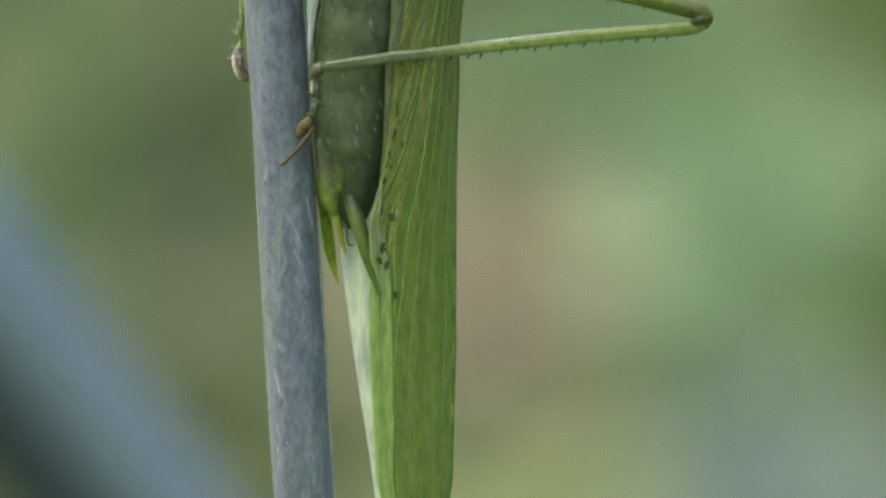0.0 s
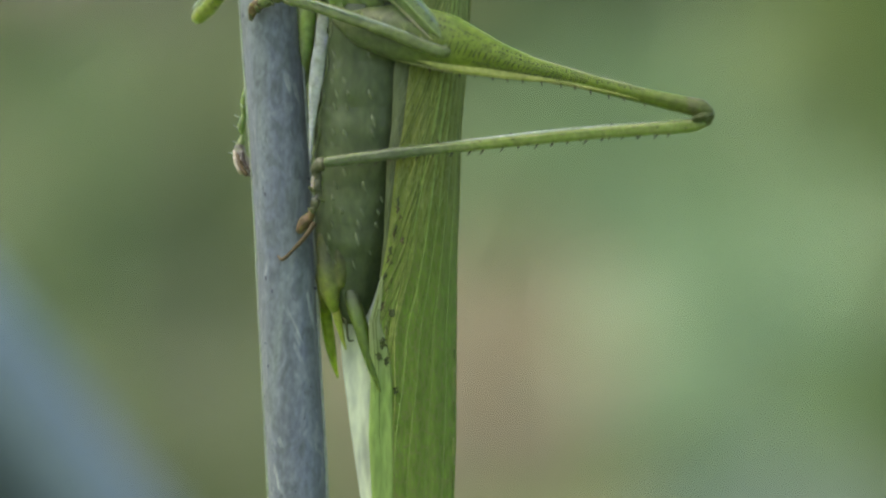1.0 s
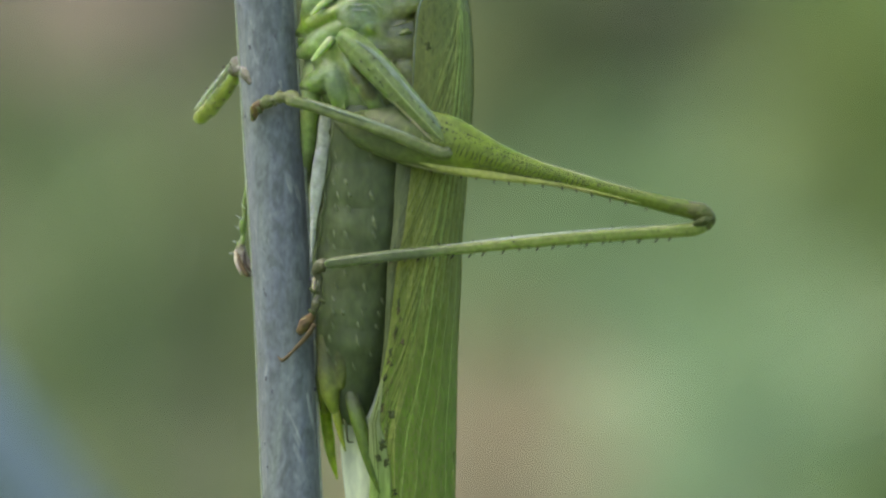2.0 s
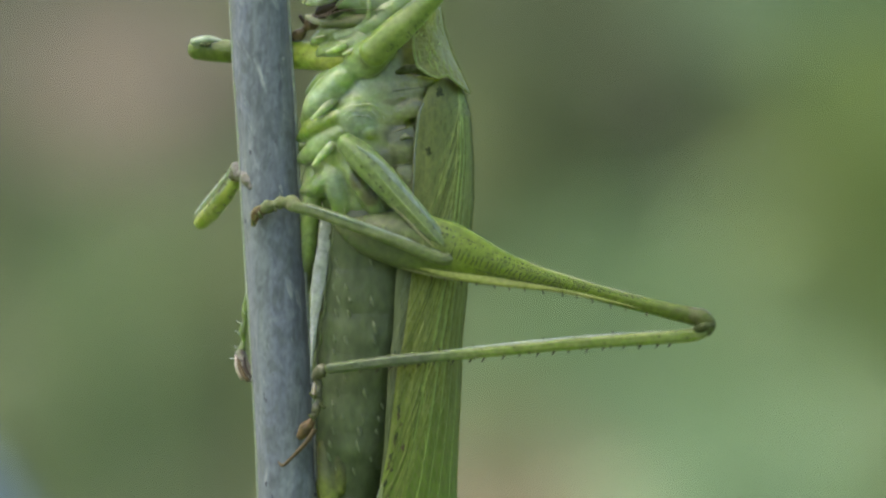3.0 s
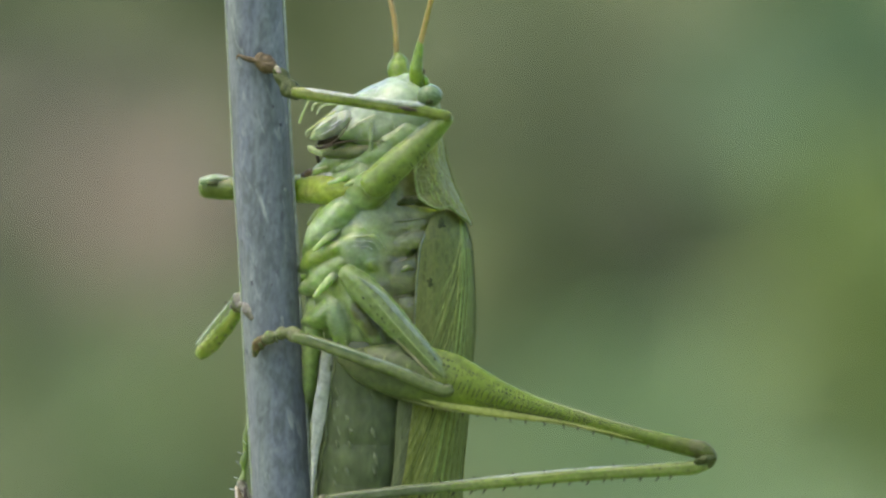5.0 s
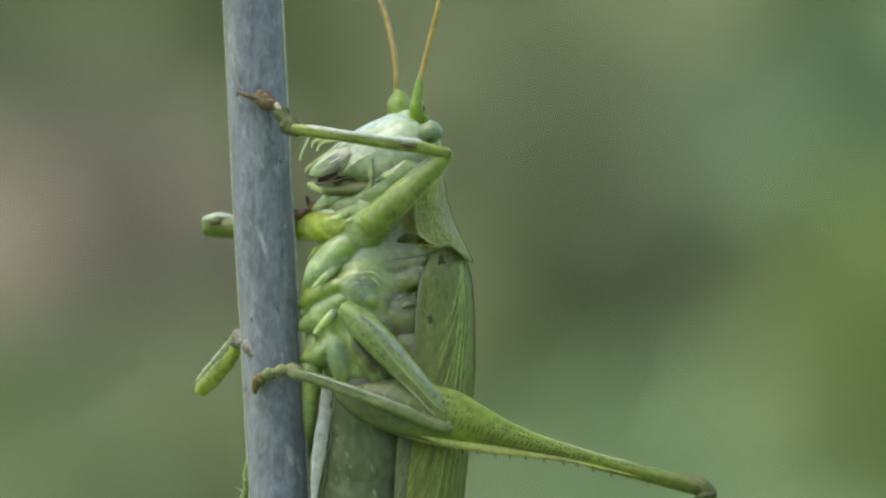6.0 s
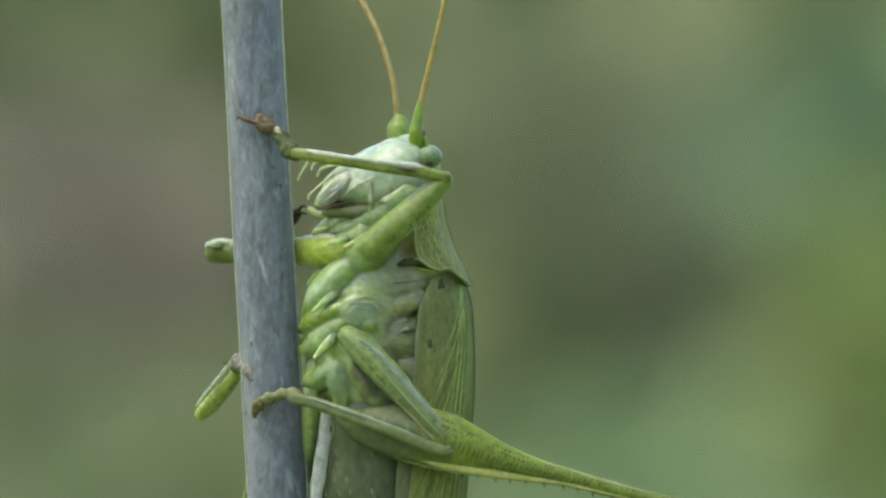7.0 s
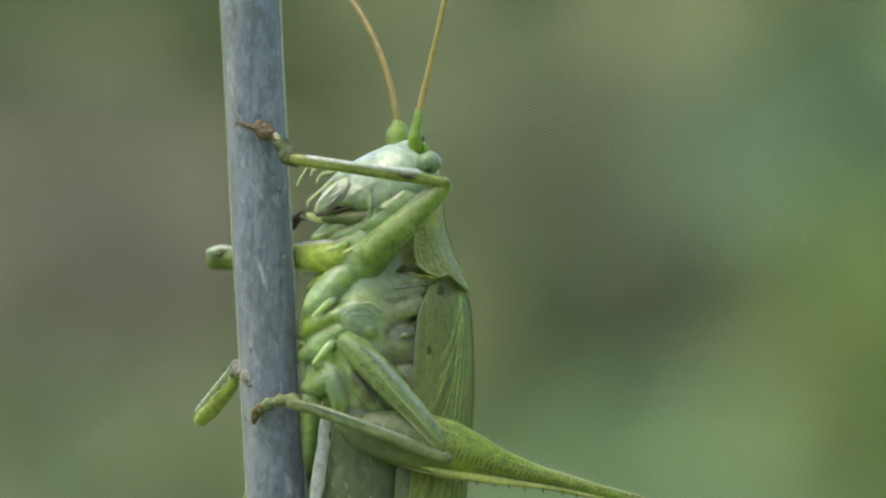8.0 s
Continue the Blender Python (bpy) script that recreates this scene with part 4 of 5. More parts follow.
    bit("face_seam", limb([(617, -557, -2.3, 0.5, 3), (609, -541, -2.5, 1.0, 3), (598, -525, -2.55, 1.2, 3), (581, -511, -2.5, 2.0, 3), (560, -503, -2.3, 2.4, 3), (553, -508, -2.0, 0.8, 3)], 6, 8, 0.2), DARK, skull, "dark curved seam beside the lip")
    bit("face_seam", limb([(570, -504, -2.5, 0.8, 3), (584, -508, -2.7, 2.0, 4), (604, -514, -2.85, 1.4, 4), (640, -516, -2.9, 0.8, 4), (690, -514, -2.8, 0.4, 3)], 6, 8, 0.25), DARK, skull, "dark line along the jaw")
    bit("cheek_groove_or_gloss", limb([(684, -562, -2.55, 0.5, 2), (689, -548, -2.72, 1.4, 2), (697, -530, -2.75, 1.2, 2), (712, -518, -2.6, 0.5, 2)], 6, 8, 0.15), SPINE, skull, "pale curved groove on the cheek")
    # thin pale tube paints the white gloss on the jaw
    bit("cheek_groove_or_gloss", limb([(608, -532, -2.5, 0.5, 2), (625, -545, -2.62, 2.2, 2), (645, -556, -2.62, 1.6, 2), (660, -562, -2.5, 0.5, 2)], 6, 8, 0.15), LIP, skull, "highlight painted along the jaw's edge")
    for u, v in ((652, -512), (672, -516), (690, -514), (664, -508)):
        bit("face_dot", limb([(u, v, -2.75, 1.2, 4), (u + 2, v + 2, -2.75, 0.8, 3)], 2, 6), DOT, skull)
    for pts in ([(652, -548, -2.5, 6, 4), (651, -522, -2.75, 8, 4.5), (651, -500, -2.8, 8, 4), (650, -488, -2.75, 4, 2.5)],
                [(592, -570, -1.2, 5, 5), (572, -556, -1.2, 4, 4), (551, -538, -1.2, 4, 4), (540, -528, -1.2, 4.5, 4.5), (540, -520, -1.2, 2, 2)],
                [(575, -588, 0.5, 4, 4), (548, -596, 0.4, 4, 4), (533, -575, 0.4, 3.2, 3.2), (524, -558, 0.4, 3.8, 3.8), (524, -552, 0.4, 2, 2)],
                [(590, -582, -0.4, 4, 4), (564, -576, -0.4, 4, 4), (556, -562, -0.4, 3, 3)],
                [(582, -590, -0.4, 4, 4), (552, -584, -0.4, 4, 4), (546, -572, -0.4, 2.6, 2.6)],
                [(612, -472, -1.6, 5, 5), (575, -470, -1.6, 5, 5), (553, -466, -1.6, 3.5, 3.5)],
                [(574, -492, -1.2, 8, 6), (556, -497, -1.0, 13, 7), (545, -502, -0.8, 12, 6), (540, -506, -0.8, 5, 3)]):
        palps.append(bit("palp", limb([(u, v, d, a * 0.52, b * 0.52) for u, v, d, a, b in pts], 6, 10, 0.1), PALP if pts[0][0] < 620 else PALE, skull, "thin pale feeler beside the mouth"))
    bm = limb([(720, -530, -0.6, 46, 70), (672, -488, -0.8, 48, 68), (632, -466, -0.8, 40, 56), (600, -452, -0.7, 26, 44)], 6, 20, 0.08)
    limb([(584, -454, -1.1, 12, 16), (608, -463, -1.75, 22, 20), (645, -472, -2.2, 22, 16)], 6, 16, 0.1, bm=bm)
    limb([(600, -482, -1.1, 11, 14), (635, -482, -1.75, 18, 18), (672, -484, -2.1, 22, 18)], 6, 16, 0.1, bm=bm)
    limb([(625, -448, -1.9, 14, 14), (655, -456, -2.5, 22, 16), (680, -466, -2.9, 18, 12)], 6, 16, 0.1, bm=bm)
    fuse(bit("neck", bm, PALE, label="pale moist neck skin"), turns=15)


lashes, mouth, palps = [], [], []
head()


def thorns(owner, mat, rows, spacing, start, stop, sign, length, lean=0.3, depth=0.0, thick=2.0):
    """Short thorns in a row along one edge of a limb, each a part of its own."""
    chain = smooth_chain(rows, 24)
    run, last = 0.0, None
    for a, b in zip(chain, chain[1:]):
        t = b[:2] - a[:2]
        l = float(np.hypot(*t))
        run += l
        if l < 1e-6 or run < start or run > stop:
            continue
        if last is None or run - last >= spacing:
            last = run + 0.18 * spacing * math.sin(run)
            t = t / l
            nrm = np.array([-t[1], t[0]]) * sign
            p0 = a[:2] + nrm * (a[3] * (0.85 if a[3] < 13 else 0.97))
            p1 = p0 + (nrm + t * lean) * length * (1 + 0.25 * math.sin(run * 3.0))
            bit("thorn", limb([(p0[0], p0[1], a[2] + depth, thick, thick), (p1[0], p1[1], a[2] + depth, 0.6, 0.6)], 2, 6), mat, owner)


def ridged(count, depth, turn=0.0):
    """A cross-section with lengthwise ridges."""
    return lambda a: 1 - depth + depth * abs(math.cos(count * (a + turn) / 2)) ** 0.7


def legs():
    # near foreleg
    f = bit("fore_thigh", limb([(655, -436, -4.2, 27, 22), (690, -468, -4.6, 27, 22), (730, -505, -4.8, 24, 20), (764, -537, -4.9, 19, 16), (784, -556, -4.9, 15, 14)], 9, 24, 0.03, ridged(5, 0.07, 0.3)), LEG, label="thick green front thigh")
    rows = [(784, -557, -5.0, 14, 13), (760, -564, -5.15, 11, 11), (730, -571, -5.2, 12.5, 12), (688, -576, -5.2, 12, 11), (608, -588, -4.8, 11, 10), (541, -598, -4.0, 11, 10), (517, -602, -3.6, 11, 10)]
    s = bit("fore_shank", limb(rows, 9, 24, 0.04, ridged(4, 0.14, 0.8)), FORESHANK, label="green front shank")
    # pale strip paints the highlight on the front thigh's upper edge
    bit("thigh_edge_or_sheen", limb([(662, -462, -4.5, 0.6, 2), (690, -489, -4.9, 6, 4), (728, -524, -5.1, 7, 4), (762, -554, -5.1, 4, 3), (776, -566, -5.0, 0.6, 2)], 6, 10, 0.15), FACE, f, "pale sheen painted along the upper edge")
    bm = bmesh.new()
    rnd = random.Random(29)
    for i in range(26):
        k = rnd.random()
        u, v = 676 + 72 * k + rnd.uniform(4, 16), -444 - 66 * k + rnd.uniform(-4, 10)
        w = rnd.uniform(0.6, 1.3)
        limb([(u, v, -5.3 + 0.12 * (1 - k), w, 1.6), (u + 1, v + w * 2, -5.3 + 0.12 * (1 - k), w * 0.8, 1.6)], 2, 6, bm=bm)
    bit("dotting", bm, DOT, f, "scattered dark dots")["kind"] = "stuff"
    # painted highlight along the top of the front shank
    bit("leg_sheen", limb([(752, -575, -5.3, 0.6, 2), (728, -579, -5.45, 6.5, 4), (688, -584, -5.45, 4.5, 4), (610, -594, -5.0, 5, 3.5), (570, -599, -4.55, 6.5, 3.5), (536, -604, -4.05, 5.5, 3.5), (520, -608, -3.7, 0.6, 2)], 6, 8), SHEEN, s, "painted pale bluish sheen")
    bit("ear_slit", limb([(731, -570, -5.62, 1.5, 2), (716, -572, -5.66, 4, 2), (700, -575, -5.6, 1.5, 2)], 5, 8), DARK, s, "dark slit of the ear")
    bit("foot_joint", limb([(520, -600, -3.5, 13, 12), (508, -609, -3.1, 17, 14), (500, -619, -2.9, 13, 12), (494, -629, -2.7, 15, 13), (484, -641, -2.5, 9, 9)], 6, 14, 0.22), OLIVE, label="olive front foot")
    t = bit("foot_pad", limb([(484, -641, -2.5, 6, 7), (472, -647, -2.3, 14, 10), (460, -656, -2.2, 16, 10), (453, -667, -2.2, 8, 6)], 7, 16, 0.3), BROWN, label="brown heart-shaped foot pad")
    bit("joint_ring", limb([(489, -636, -2.95, 4, 3), (484, -646, -2.95, 5, 3)], 3, 8), BONE, t)
    bit("claw", limb([(452, -656, -2.3, 5, 5), (432, -661, -2.1, 4.5, 4.5), (416, -667, -1.9, 2, 2), (413, -659, -1.8, 1, 1)], 5, 8, 0.2), BROWN, t)
    # near middle leg
    rows = [(611, -280, -3.8, 19, 18), (642, -250, -4.3, 26, 20), (690, -200, -4.8, 25, 18), (745, -140, -5.2, 19, 15), (785, -94, -5.3, 15, 13), (797, -82, -5.3, 14, 13)]
    f = bit("middle_thigh", limb(rows, 9, 30, 0.03, ridged(5, 0.13, 0.2)), MIDLEG, label="green middle thigh with dark dots")
    bm = bmesh.new()
    for off in (-7, 11):
        for i in range(12):
            k = (i + 0.35 * math.sin(i * 4.7 + off)) / 12
            u, v = 648 + 118 * k - off * 0.7 + 1.5 * math.sin(i * 2.9), -246 + 130 * k + off
            d = float(np.interp(u, [640, 690, 745, 785], [-4.98, -5.4, -5.68, -5.72])) + 0.04
            w = 0.7 + 0.8 * abs(math.sin(i * 3.3 + off))
            limb([(u, v, d, w, 1.8), (u + 1.5 * w, v + 2 * w, d, w * 0.8, 1.4)], 2, 6, bm=bm)
    bit("dotting", bm, DOT, f, "rows of dark dots")["kind"] = "stuff"
    # painted sheen on the upper side of the middle thigh
    bit("leg_sheen", limb([(630, -275, -4.75, 0.6, 2), (665, -246, -4.95, 7, 2), (700, -208, -5.25, 8, 2), (755, -146, -5.5, 4, 2), (792, -98, -5.5, 1, 2)], 6, 10, 0.2), BLUESHEEN, f, "pale bluish-green sheen painted along the thigh")
    bit("thigh_line", limb([(626, -240, -4.65, 0.6, 2), (660, -205, -4.95, 2.4, 2), (705, -158, -5.3, 2.6, 2), (750, -110, -5.55, 2, 2), (775, -86, -5.6, 0.6, 2)], 6, 8, 0.15), KEEL, f, "pale line along the lower edge")
    bit("thigh_line", limb([(645, -250, -4.95, 0.6, 2), (690, -197, -5.4, 2.0, 1.5), (745, -136, -5.68, 1.8, 1.5), (780, -98, -5.7, 0.6, 1.5)], 6, 8, 0.15), RIM, f, "pale green line along the middle")
    rows = [(797, -79, -5.4, 13, 12), (772, -76, -5.6, 12, 12), (690, -110, -5.4, 12, 11), (607, -141, -4.6, 12.5, 10), (555, -159, -3.8, 12, 10), (520, -168, -3.4, 11, 10)]
    s = bit("middle_shank", limb(rows, 9, 24, 0.04, ridged(4, 0.14, 0.8)), TIBIA, label="green middle shank")
    # painted sheen along the middle shank's top
    bit("leg_sheen", limb([(785, -86, -5.6, 1, 2), (760, -88, -5.7, 4.5, 2), (690, -118, -5.6, 3.8, 2.2), (600, -150, -4.85, 3, 2.2), (530, -174, -3.65, 1, 2)], 6, 10, 0.2), BLUESHEEN, s, "painted pale bluish sheen")
    bit("knee_cap", blob(791, -84, -5.4, 13, 15, 12, 0.08, 40), MIDLEG, f)
    thorns(s, LEG, rows, 34, 60, 300, 1, 10, 0.5, -0.1, 1.2)
    thorns(s, DARK, rows, 62, 80, 290, 1, 5, -0.5, -0.15, 1.3)
    bit("foot_joint", limb([(524, -169, -3.3, 12, 11), (512, -175, -3.0, 14, 11), (503, -175, -2.9, 9, 8), (494, -175, -2.7, 13, 10), (484, -172, -2.6, 8, 8), (474, -168, -2.5, 12, 10), (464, -163, -2.4, 8, 8)], 6, 14, 0.3), TARSUS, label="greyish olive middle foot")
    t = bit("foot_pad", limb([(464, -164, -2.3, 8, 9), (454, -158, -2.2, 11, 8), (448, -146, -2.1, 8, 7), (446, -134, -2.0, 4, 3)], 5, 12, 0.35), ORANGE, label="tan brown foot tip")
    for u, v, r in ((503, -170, 4), (484, -166, 4), (458, -153, 5), (446, -140, 3)):
        bit("joint_ring", limb([(u - 3, v - 4, -3.0, r * 0.6, 3), (u + 2, v + 5, -2.95, r * 0.7, 3)], 4, 10, 0.3), OLIVE, t)
    # near hind leg
    rows = [(598, -130, -2.6, 9, 10), (640, -119, -3.4, 34, 22), (706, -108, -4.3, 50, 28), (780, -92, -4.8, 52, 28), (835, -74, -5.1, 42, 25), (880, -59, -5.3, 32, 21),
            (940, -43, -5.6, 22, 16), (998, -30, -5.8, 16, 14), (1070, -11, -6.0, 14, 12), (1150, 9, -6.2, 14, 12), (1215, 24, -6.3, 16, 14), (1244, 32, -6.3, 15, 14)]
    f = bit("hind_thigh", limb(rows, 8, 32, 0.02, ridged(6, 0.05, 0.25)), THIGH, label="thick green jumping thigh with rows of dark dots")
    chain = smooth_chain(rows, 16)

    def on_thigh(i, y):
        c = chain[min(i, len(chain) - 1)]
        return c[0], c[1] + c[3] * y, c[2] - c[4] * 0.97 * math.sqrt(1 - y * y) / 30

    def along(u):
        return int(np.argmin(np.abs(chain[:, 0] - u)))

    # yellowish band and pale keel along the lower edge
    bit("thigh_stripe", limb([(*on_thigh(along(u), y), w, 2.2) for u, y, w in ((720, 0.78, 0.6), (780, 0.70, 11), (850, 0.68, 11), (920, 0.66, 8), (980, 0.66, 4.4), (1060, 0.62, 2.4), (1130, 0.6, 0.6))], 6, 10, 0.1), LINE, f, "yellowish lower edge")
    bit("thigh_keel", limb([(*on_thigh(along(u), 0.93), w, 2.4) for u, w in ((612, 0.8), (640, 1.8), (690, 2.4), (750, 2.8), (810, 2.8), (880, 2.2), (960, 1.4), (1040, 0.6))], 6, 8, 0.2), KEEL, f, "pale keel along the lower edge")
    bm = bmesh.new()
    for y0, step, stop, w in ((0.40, 9, 1010, 1.1), (0.52, 12, 980, 0.8)):
        for u in np.arange(690, stop, step):
            a, b = along(u), along(u + step * 0.8)
            limb([(*on_thigh(a, y0), w, 0.9), (*on_thigh(b, y0), w, 0.9)], 2, 6, bm=bm)
    bit("seam", bm, BONEGREEN, f, "dark broken seam")
    bit("thigh_edge_or_sheen", limb([(r[0], r[1] - r[3] * 0.94, r[2] - 0.1, w, 2.0) for r, w in zip(rows[3:-2], (0.5, 1.8, 2.2, 2.0, 1.8, 1.4, 0.5))], 8, 8, 0.35), KEEL, f, "pale roughened upper edge")
    thorns(f, DARK, rows, 30, 180, 600, 1, 6, 0.4, -0.2, 2.0)
    rnd = random.Random(77)
    bm = bmesh.new()
    for k in range(110):
        i = rnd.randrange(along(770), along(1130))
        y = -0.99 if k % 3 else 0.98
        u, v, d = on_thigh(i, y)
        l = rnd.uniform(1.5, 4) * (1 if y < 0 else -1)
        limb([(u, v, d, 0.4, 0.4), (u + rnd.uniform(0, 3), v - l, d - 0.05, 0.4, 0.4)], 2, 4, bm=bm)
    bit("fuzz", bm, KEEL, f, "short pale hairs")["kind"] = "stuff"
    # slanting herringbone bars across the side
    bm = bmesh.new()
    for i, u in enumerate(np.arange(700, 1035, 8.5)):
        top = -0.22 + 0.08 * math.sin(i * 2.1)
        limb([(*on_thigh(along(u + 9 * k / 3), 0.32 + (top - 0.32) * k / 3), (0.4, 1.1, 1.3, 0.9)[k], 0.8) for k in range(4)], 3, 6, 0.2, bm=bm)
    bit("herringbone", bm, BONEGREEN, f, "slanting dark green herringbone bars")["kind"] = "stuff"
    # rows of dark dots near the upper edge
    bm = bmesh.new()
    for j, off in enumerate((-0.74, -0.56, -0.38)):
        run = 0.0
        for i in range(along(720), len(chain) - 1):
            c, e = chain[i], chain[i + 1]
            run += float(np.hypot(e[0] - c[0], e[1] - c[1]))
            if run < (6.0, 6.0, 8.0)[j] or c[0] > (1150, 1120, 1060)[j]:
                continue
            run = 1.8 * math.sin(i * 1.7 + j)
            w = (1.9, 2.3, 2.1)[j] * (0.8 + 0.35 * math.sin(i * 2.3 + j * 5))
            u, v, d = on_thigh(i, off + 0.05 * math.sin(i * 3.1 + j * 2))
            limb([(u, v, d - 0.01, w, 0.9), (u + w * 0.6, v + w * 1.2, d - 0.01, w * 0.8, 0.9)], 2, 6, bm=bm)
    bit("dotting", bm, DOT, f, "rows of tiny dark dots")["kind"] = "stuff"
    bit("knee", limb([(1214, 23, -6.3, 15, 14), (1240, 30, -6.35, 16, 15), (1254, 40, -6.3, 10, 11), (1248, 54, -6.3, 8, 9)], 6, 16, 0.06), KNEE, label="rounded brownish knee joint")
    bit("knee_cap", limb([(1226, 50, -6.5, 6, 6), (1242, 44, -6.75, 8, 6), (1257, 40, -6.6, 5, 5)], 5, 10, 0.15), OLIVE, label="dark knee hinge")
    rows = [(1240, 54, -6.3, 12, 12), (1216, 59, -6.3, 14, 13), (1173, 62.5, -6.3, 12.5, 12), (1042, 71.5, -6.0, 12, 11), (911, 83.5, -5.6, 11, 10), (780, 96, -5.0, 10.5, 10), (708, 103, -4.6, 11, 10), (640, 111, -4.2, 11, 10), (578, 119, -3.8, 10, 9)]
    s = bit("hind_shank", limb(rows, 9, 24, 0.05, ridged(4, 0.16, 0.75)), HINDSHANK, label="long spiny green hind shank")
    # painted highlight line on top of the hind shank
    bit("leg_sheen", limb([(r[0], r[1] - r[3] * 0.9, r[2] - 0.1, w, 3) for r, w in zip(rows[2:6], (0.5, 1.5, 2.4, 0.5))], 10, 8, 0.15), SHEEN, s, "painted pale bluish sheen")
    thorns(s, DARK, rows, 27, 60, 640, -1, 7, 0.8, 0.0, 2.4)
    thorns(s, OLIVE, rows, 42, 120, 560, -1, 3, 0.6, -0.38)
    thorns(s, DARK, rows, 58, 110, 480, 1, 6, 0.4, -0.1, 1.8)
    bit("foot_joint", limb([(568, 120, -3.4, 11, 10), (556, 132, -3.0, 10, 9), (561, 148, -2.9, 6, 6), (557, 160, -2.9, 9, 7), (562, 174, -2.8, 5, 5), (556, 190, -2.8, 8, 7), (551, 206, -2.6, 6, 6)], 7, 14, 0.4), GRIP, label="greyish brown hind foot")
    bit("joint_ring", limb([(552, 144, -3.1, 2, 3), (552, 158, -3.1, 4, 3), (550, 170, -3.0, 2, 3)], 5, 10, 0.4), BONE)
    for u, v, r in ((566, 128, 5), (549, 166, 4), (566, 184, 4), (548, 204, 5)):
        bit("joint_ring", limb([(u - 4, v - 3, -3.05, r * 0.6, 3), (u + 4, v + 4, -3.1, r * 0.7, 3)], 4, 10, 0.3), OLIVE)
    bit("foot_pad", limb([(548, 212, -2.5, 9, 9), (537, 226, -2.3, 12, 9), (528, 240, -2.1, 7, 6)], 7, 14, 0.35), ORANGE, label="orange-brown hind pad")
    bit("claw", limb([(553, 228, -2.6, 5, 5), (540, 248, -2.5, 4, 4), (518, 272, -2.3, 3.2, 3.2), (499, 290, -2.1, 3, 3), (490, 284, -1.9, 1.2, 1.2)], 6, 12, 0.25), BROWN)
    # far middle leg: its knee sticks out past the stem
    bit("middle_thigh", limb([(590, -285, 2.4, 16, 16), (480, -258, 4.4, 14, 14), (418, -210, 4.6, 10, 11), (384, -172, 4.6, 10, 11), (362, -146, 4.4, 10, 11)], 6, 14, 0.02), LEG)
    s = bit("middle_shank", limb([(352, -139, 4.2, 13, 12), (362, -150, 3.9, 15, 12), (376, -164, 3.3, 15, 13), (398, -190, 2.6, 13.5, 12), (416, -213, 2.0, 11, 10)], 6, 14, 0.2), BENT, label="green middle shank reaching round the stem")
    edge_rows = [(344, -156, 3.4, 2.0, 3), (358, -173, 3.0, 3.4, 4), (378, -197, 2.5, 3.4, 4), (397, -221, 1.9, 2.8, 4), (411, -243, 1.4, 1.0, 2)]
    # whitish strip in the painted sheen colour along the shank's upper edge
    bit("shank_edge_strip", limb(edge_rows, 8, 10, 0.25), SHEEN, s, "whitish sheen-coloured strip along the shank")
    thorns(s, DARK, edge_rows, 24, 18, 110, -1, 6, -0.6, 0.0, 1.6)
    bm = bmesh.new()
    for u, v, d in ((349, -150, 3.3), (358, -161, 3.0), (367, -172, 2.8), (376, -182, 2.5), (386, -194, 2.2), (397, -206, 1.8), (370, -142, 3.0), (383, -156, 2.6), (394, -170, 2.3), (405, -184, 1.9), (414, -196, 1.6), (378, -166, 2.7)):
        limb([(u, v, d - 0.15, 1.5, 3), (u + 2, v - 2, d - 0.15, 0.9, 2)], 2, 6, 0.3, bm=bm)
    bit("dotting", bm, DARK, s, "dark dots")["kind"] = "stuff"
    bit("foot_joint", limb([(412, -220, 1.8, 9, 9), (424, -222, 1.2, 12, 10), (434, -218, 0.6, 8, 8)], 5, 12, 0.25), BROWN)
    bit("foot_joint", limb([(408, -222, 1.4, 8, 9), (417, -230, 0.6, 14, 12), (428, -226, -0.3, 14, 12), (437, -214, -1.0, 12, 9), (443, -202, -1.3, 6, 6)], 7, 16, 0.5), PADGREY, label="greyish brown hooked foot gripping the stem")
    for u0, v0, u1, v1, r, m in ((420, -228, 432, -242, 3, BONE), (414, -218, 404, -236, 2, OLIVE), (426, -226, 446, -214, 4, DARK), (424, -214, 440, -200, 3.5, BROWN), (430, -224, 442, -230, 2.5, OLIVE), (418, -224, 414, -240, 2, BONE)):
        bit("claw", limb([(u0, v0, 1.2, r, r), ((u0 + u1) / 2 + 2, (v0 + v1) / 2 - 2, 0.6, r * 0.9, r * 0.9), (u1, v1, 0.2, r * 0.35, r * 0.35)], 5, 8, 0.3), m)
    # far hind foot behind the stem
    bit("foot_joint", limb([(436, -20, 1.0, 4, 5), (430, 14, 1.0, 6, 6), (430, 34, 1.0, 4, 5), (426, 54, 0.9, 7, 6), (427, 70, 0.9, 4, 5), (424, 86, 0.8, 8, 8)], 7, 12, 0.3), TIBIA)
    t = bit("foot_pad", limb([(422, 92, 0.7, 9, 9), (426, 110, 0.5, 13, 11), (434, 130, 0.2, 14, 10), (444, 140, -0.2, 6, 6)], 6, 14, 0.3), PADGREY, label="pale greyish brown far foot")
    bit("claw", limb([(418, 104, 0.4, 4, 4), (422, 122, 0.1, 5, 5), (434, 140, -0.2, 4, 4)], 5, 8), BROWN, t)
    bit("claw", limb([(414, 98, 0.6, 4, 4), (416, 118, 0.2, 4, 4), (424, 138, 0.0, 3, 3)], 5, 8, 0.2), BONE, t, "pale hooked claw")
    bit("claw", limb([(428, 100, 0.0, 3, 3), (430, 118, -0.2, 4, 4), (440, 134, -0.4, 2, 2)], 5, 8, 0.2), DARK, t)
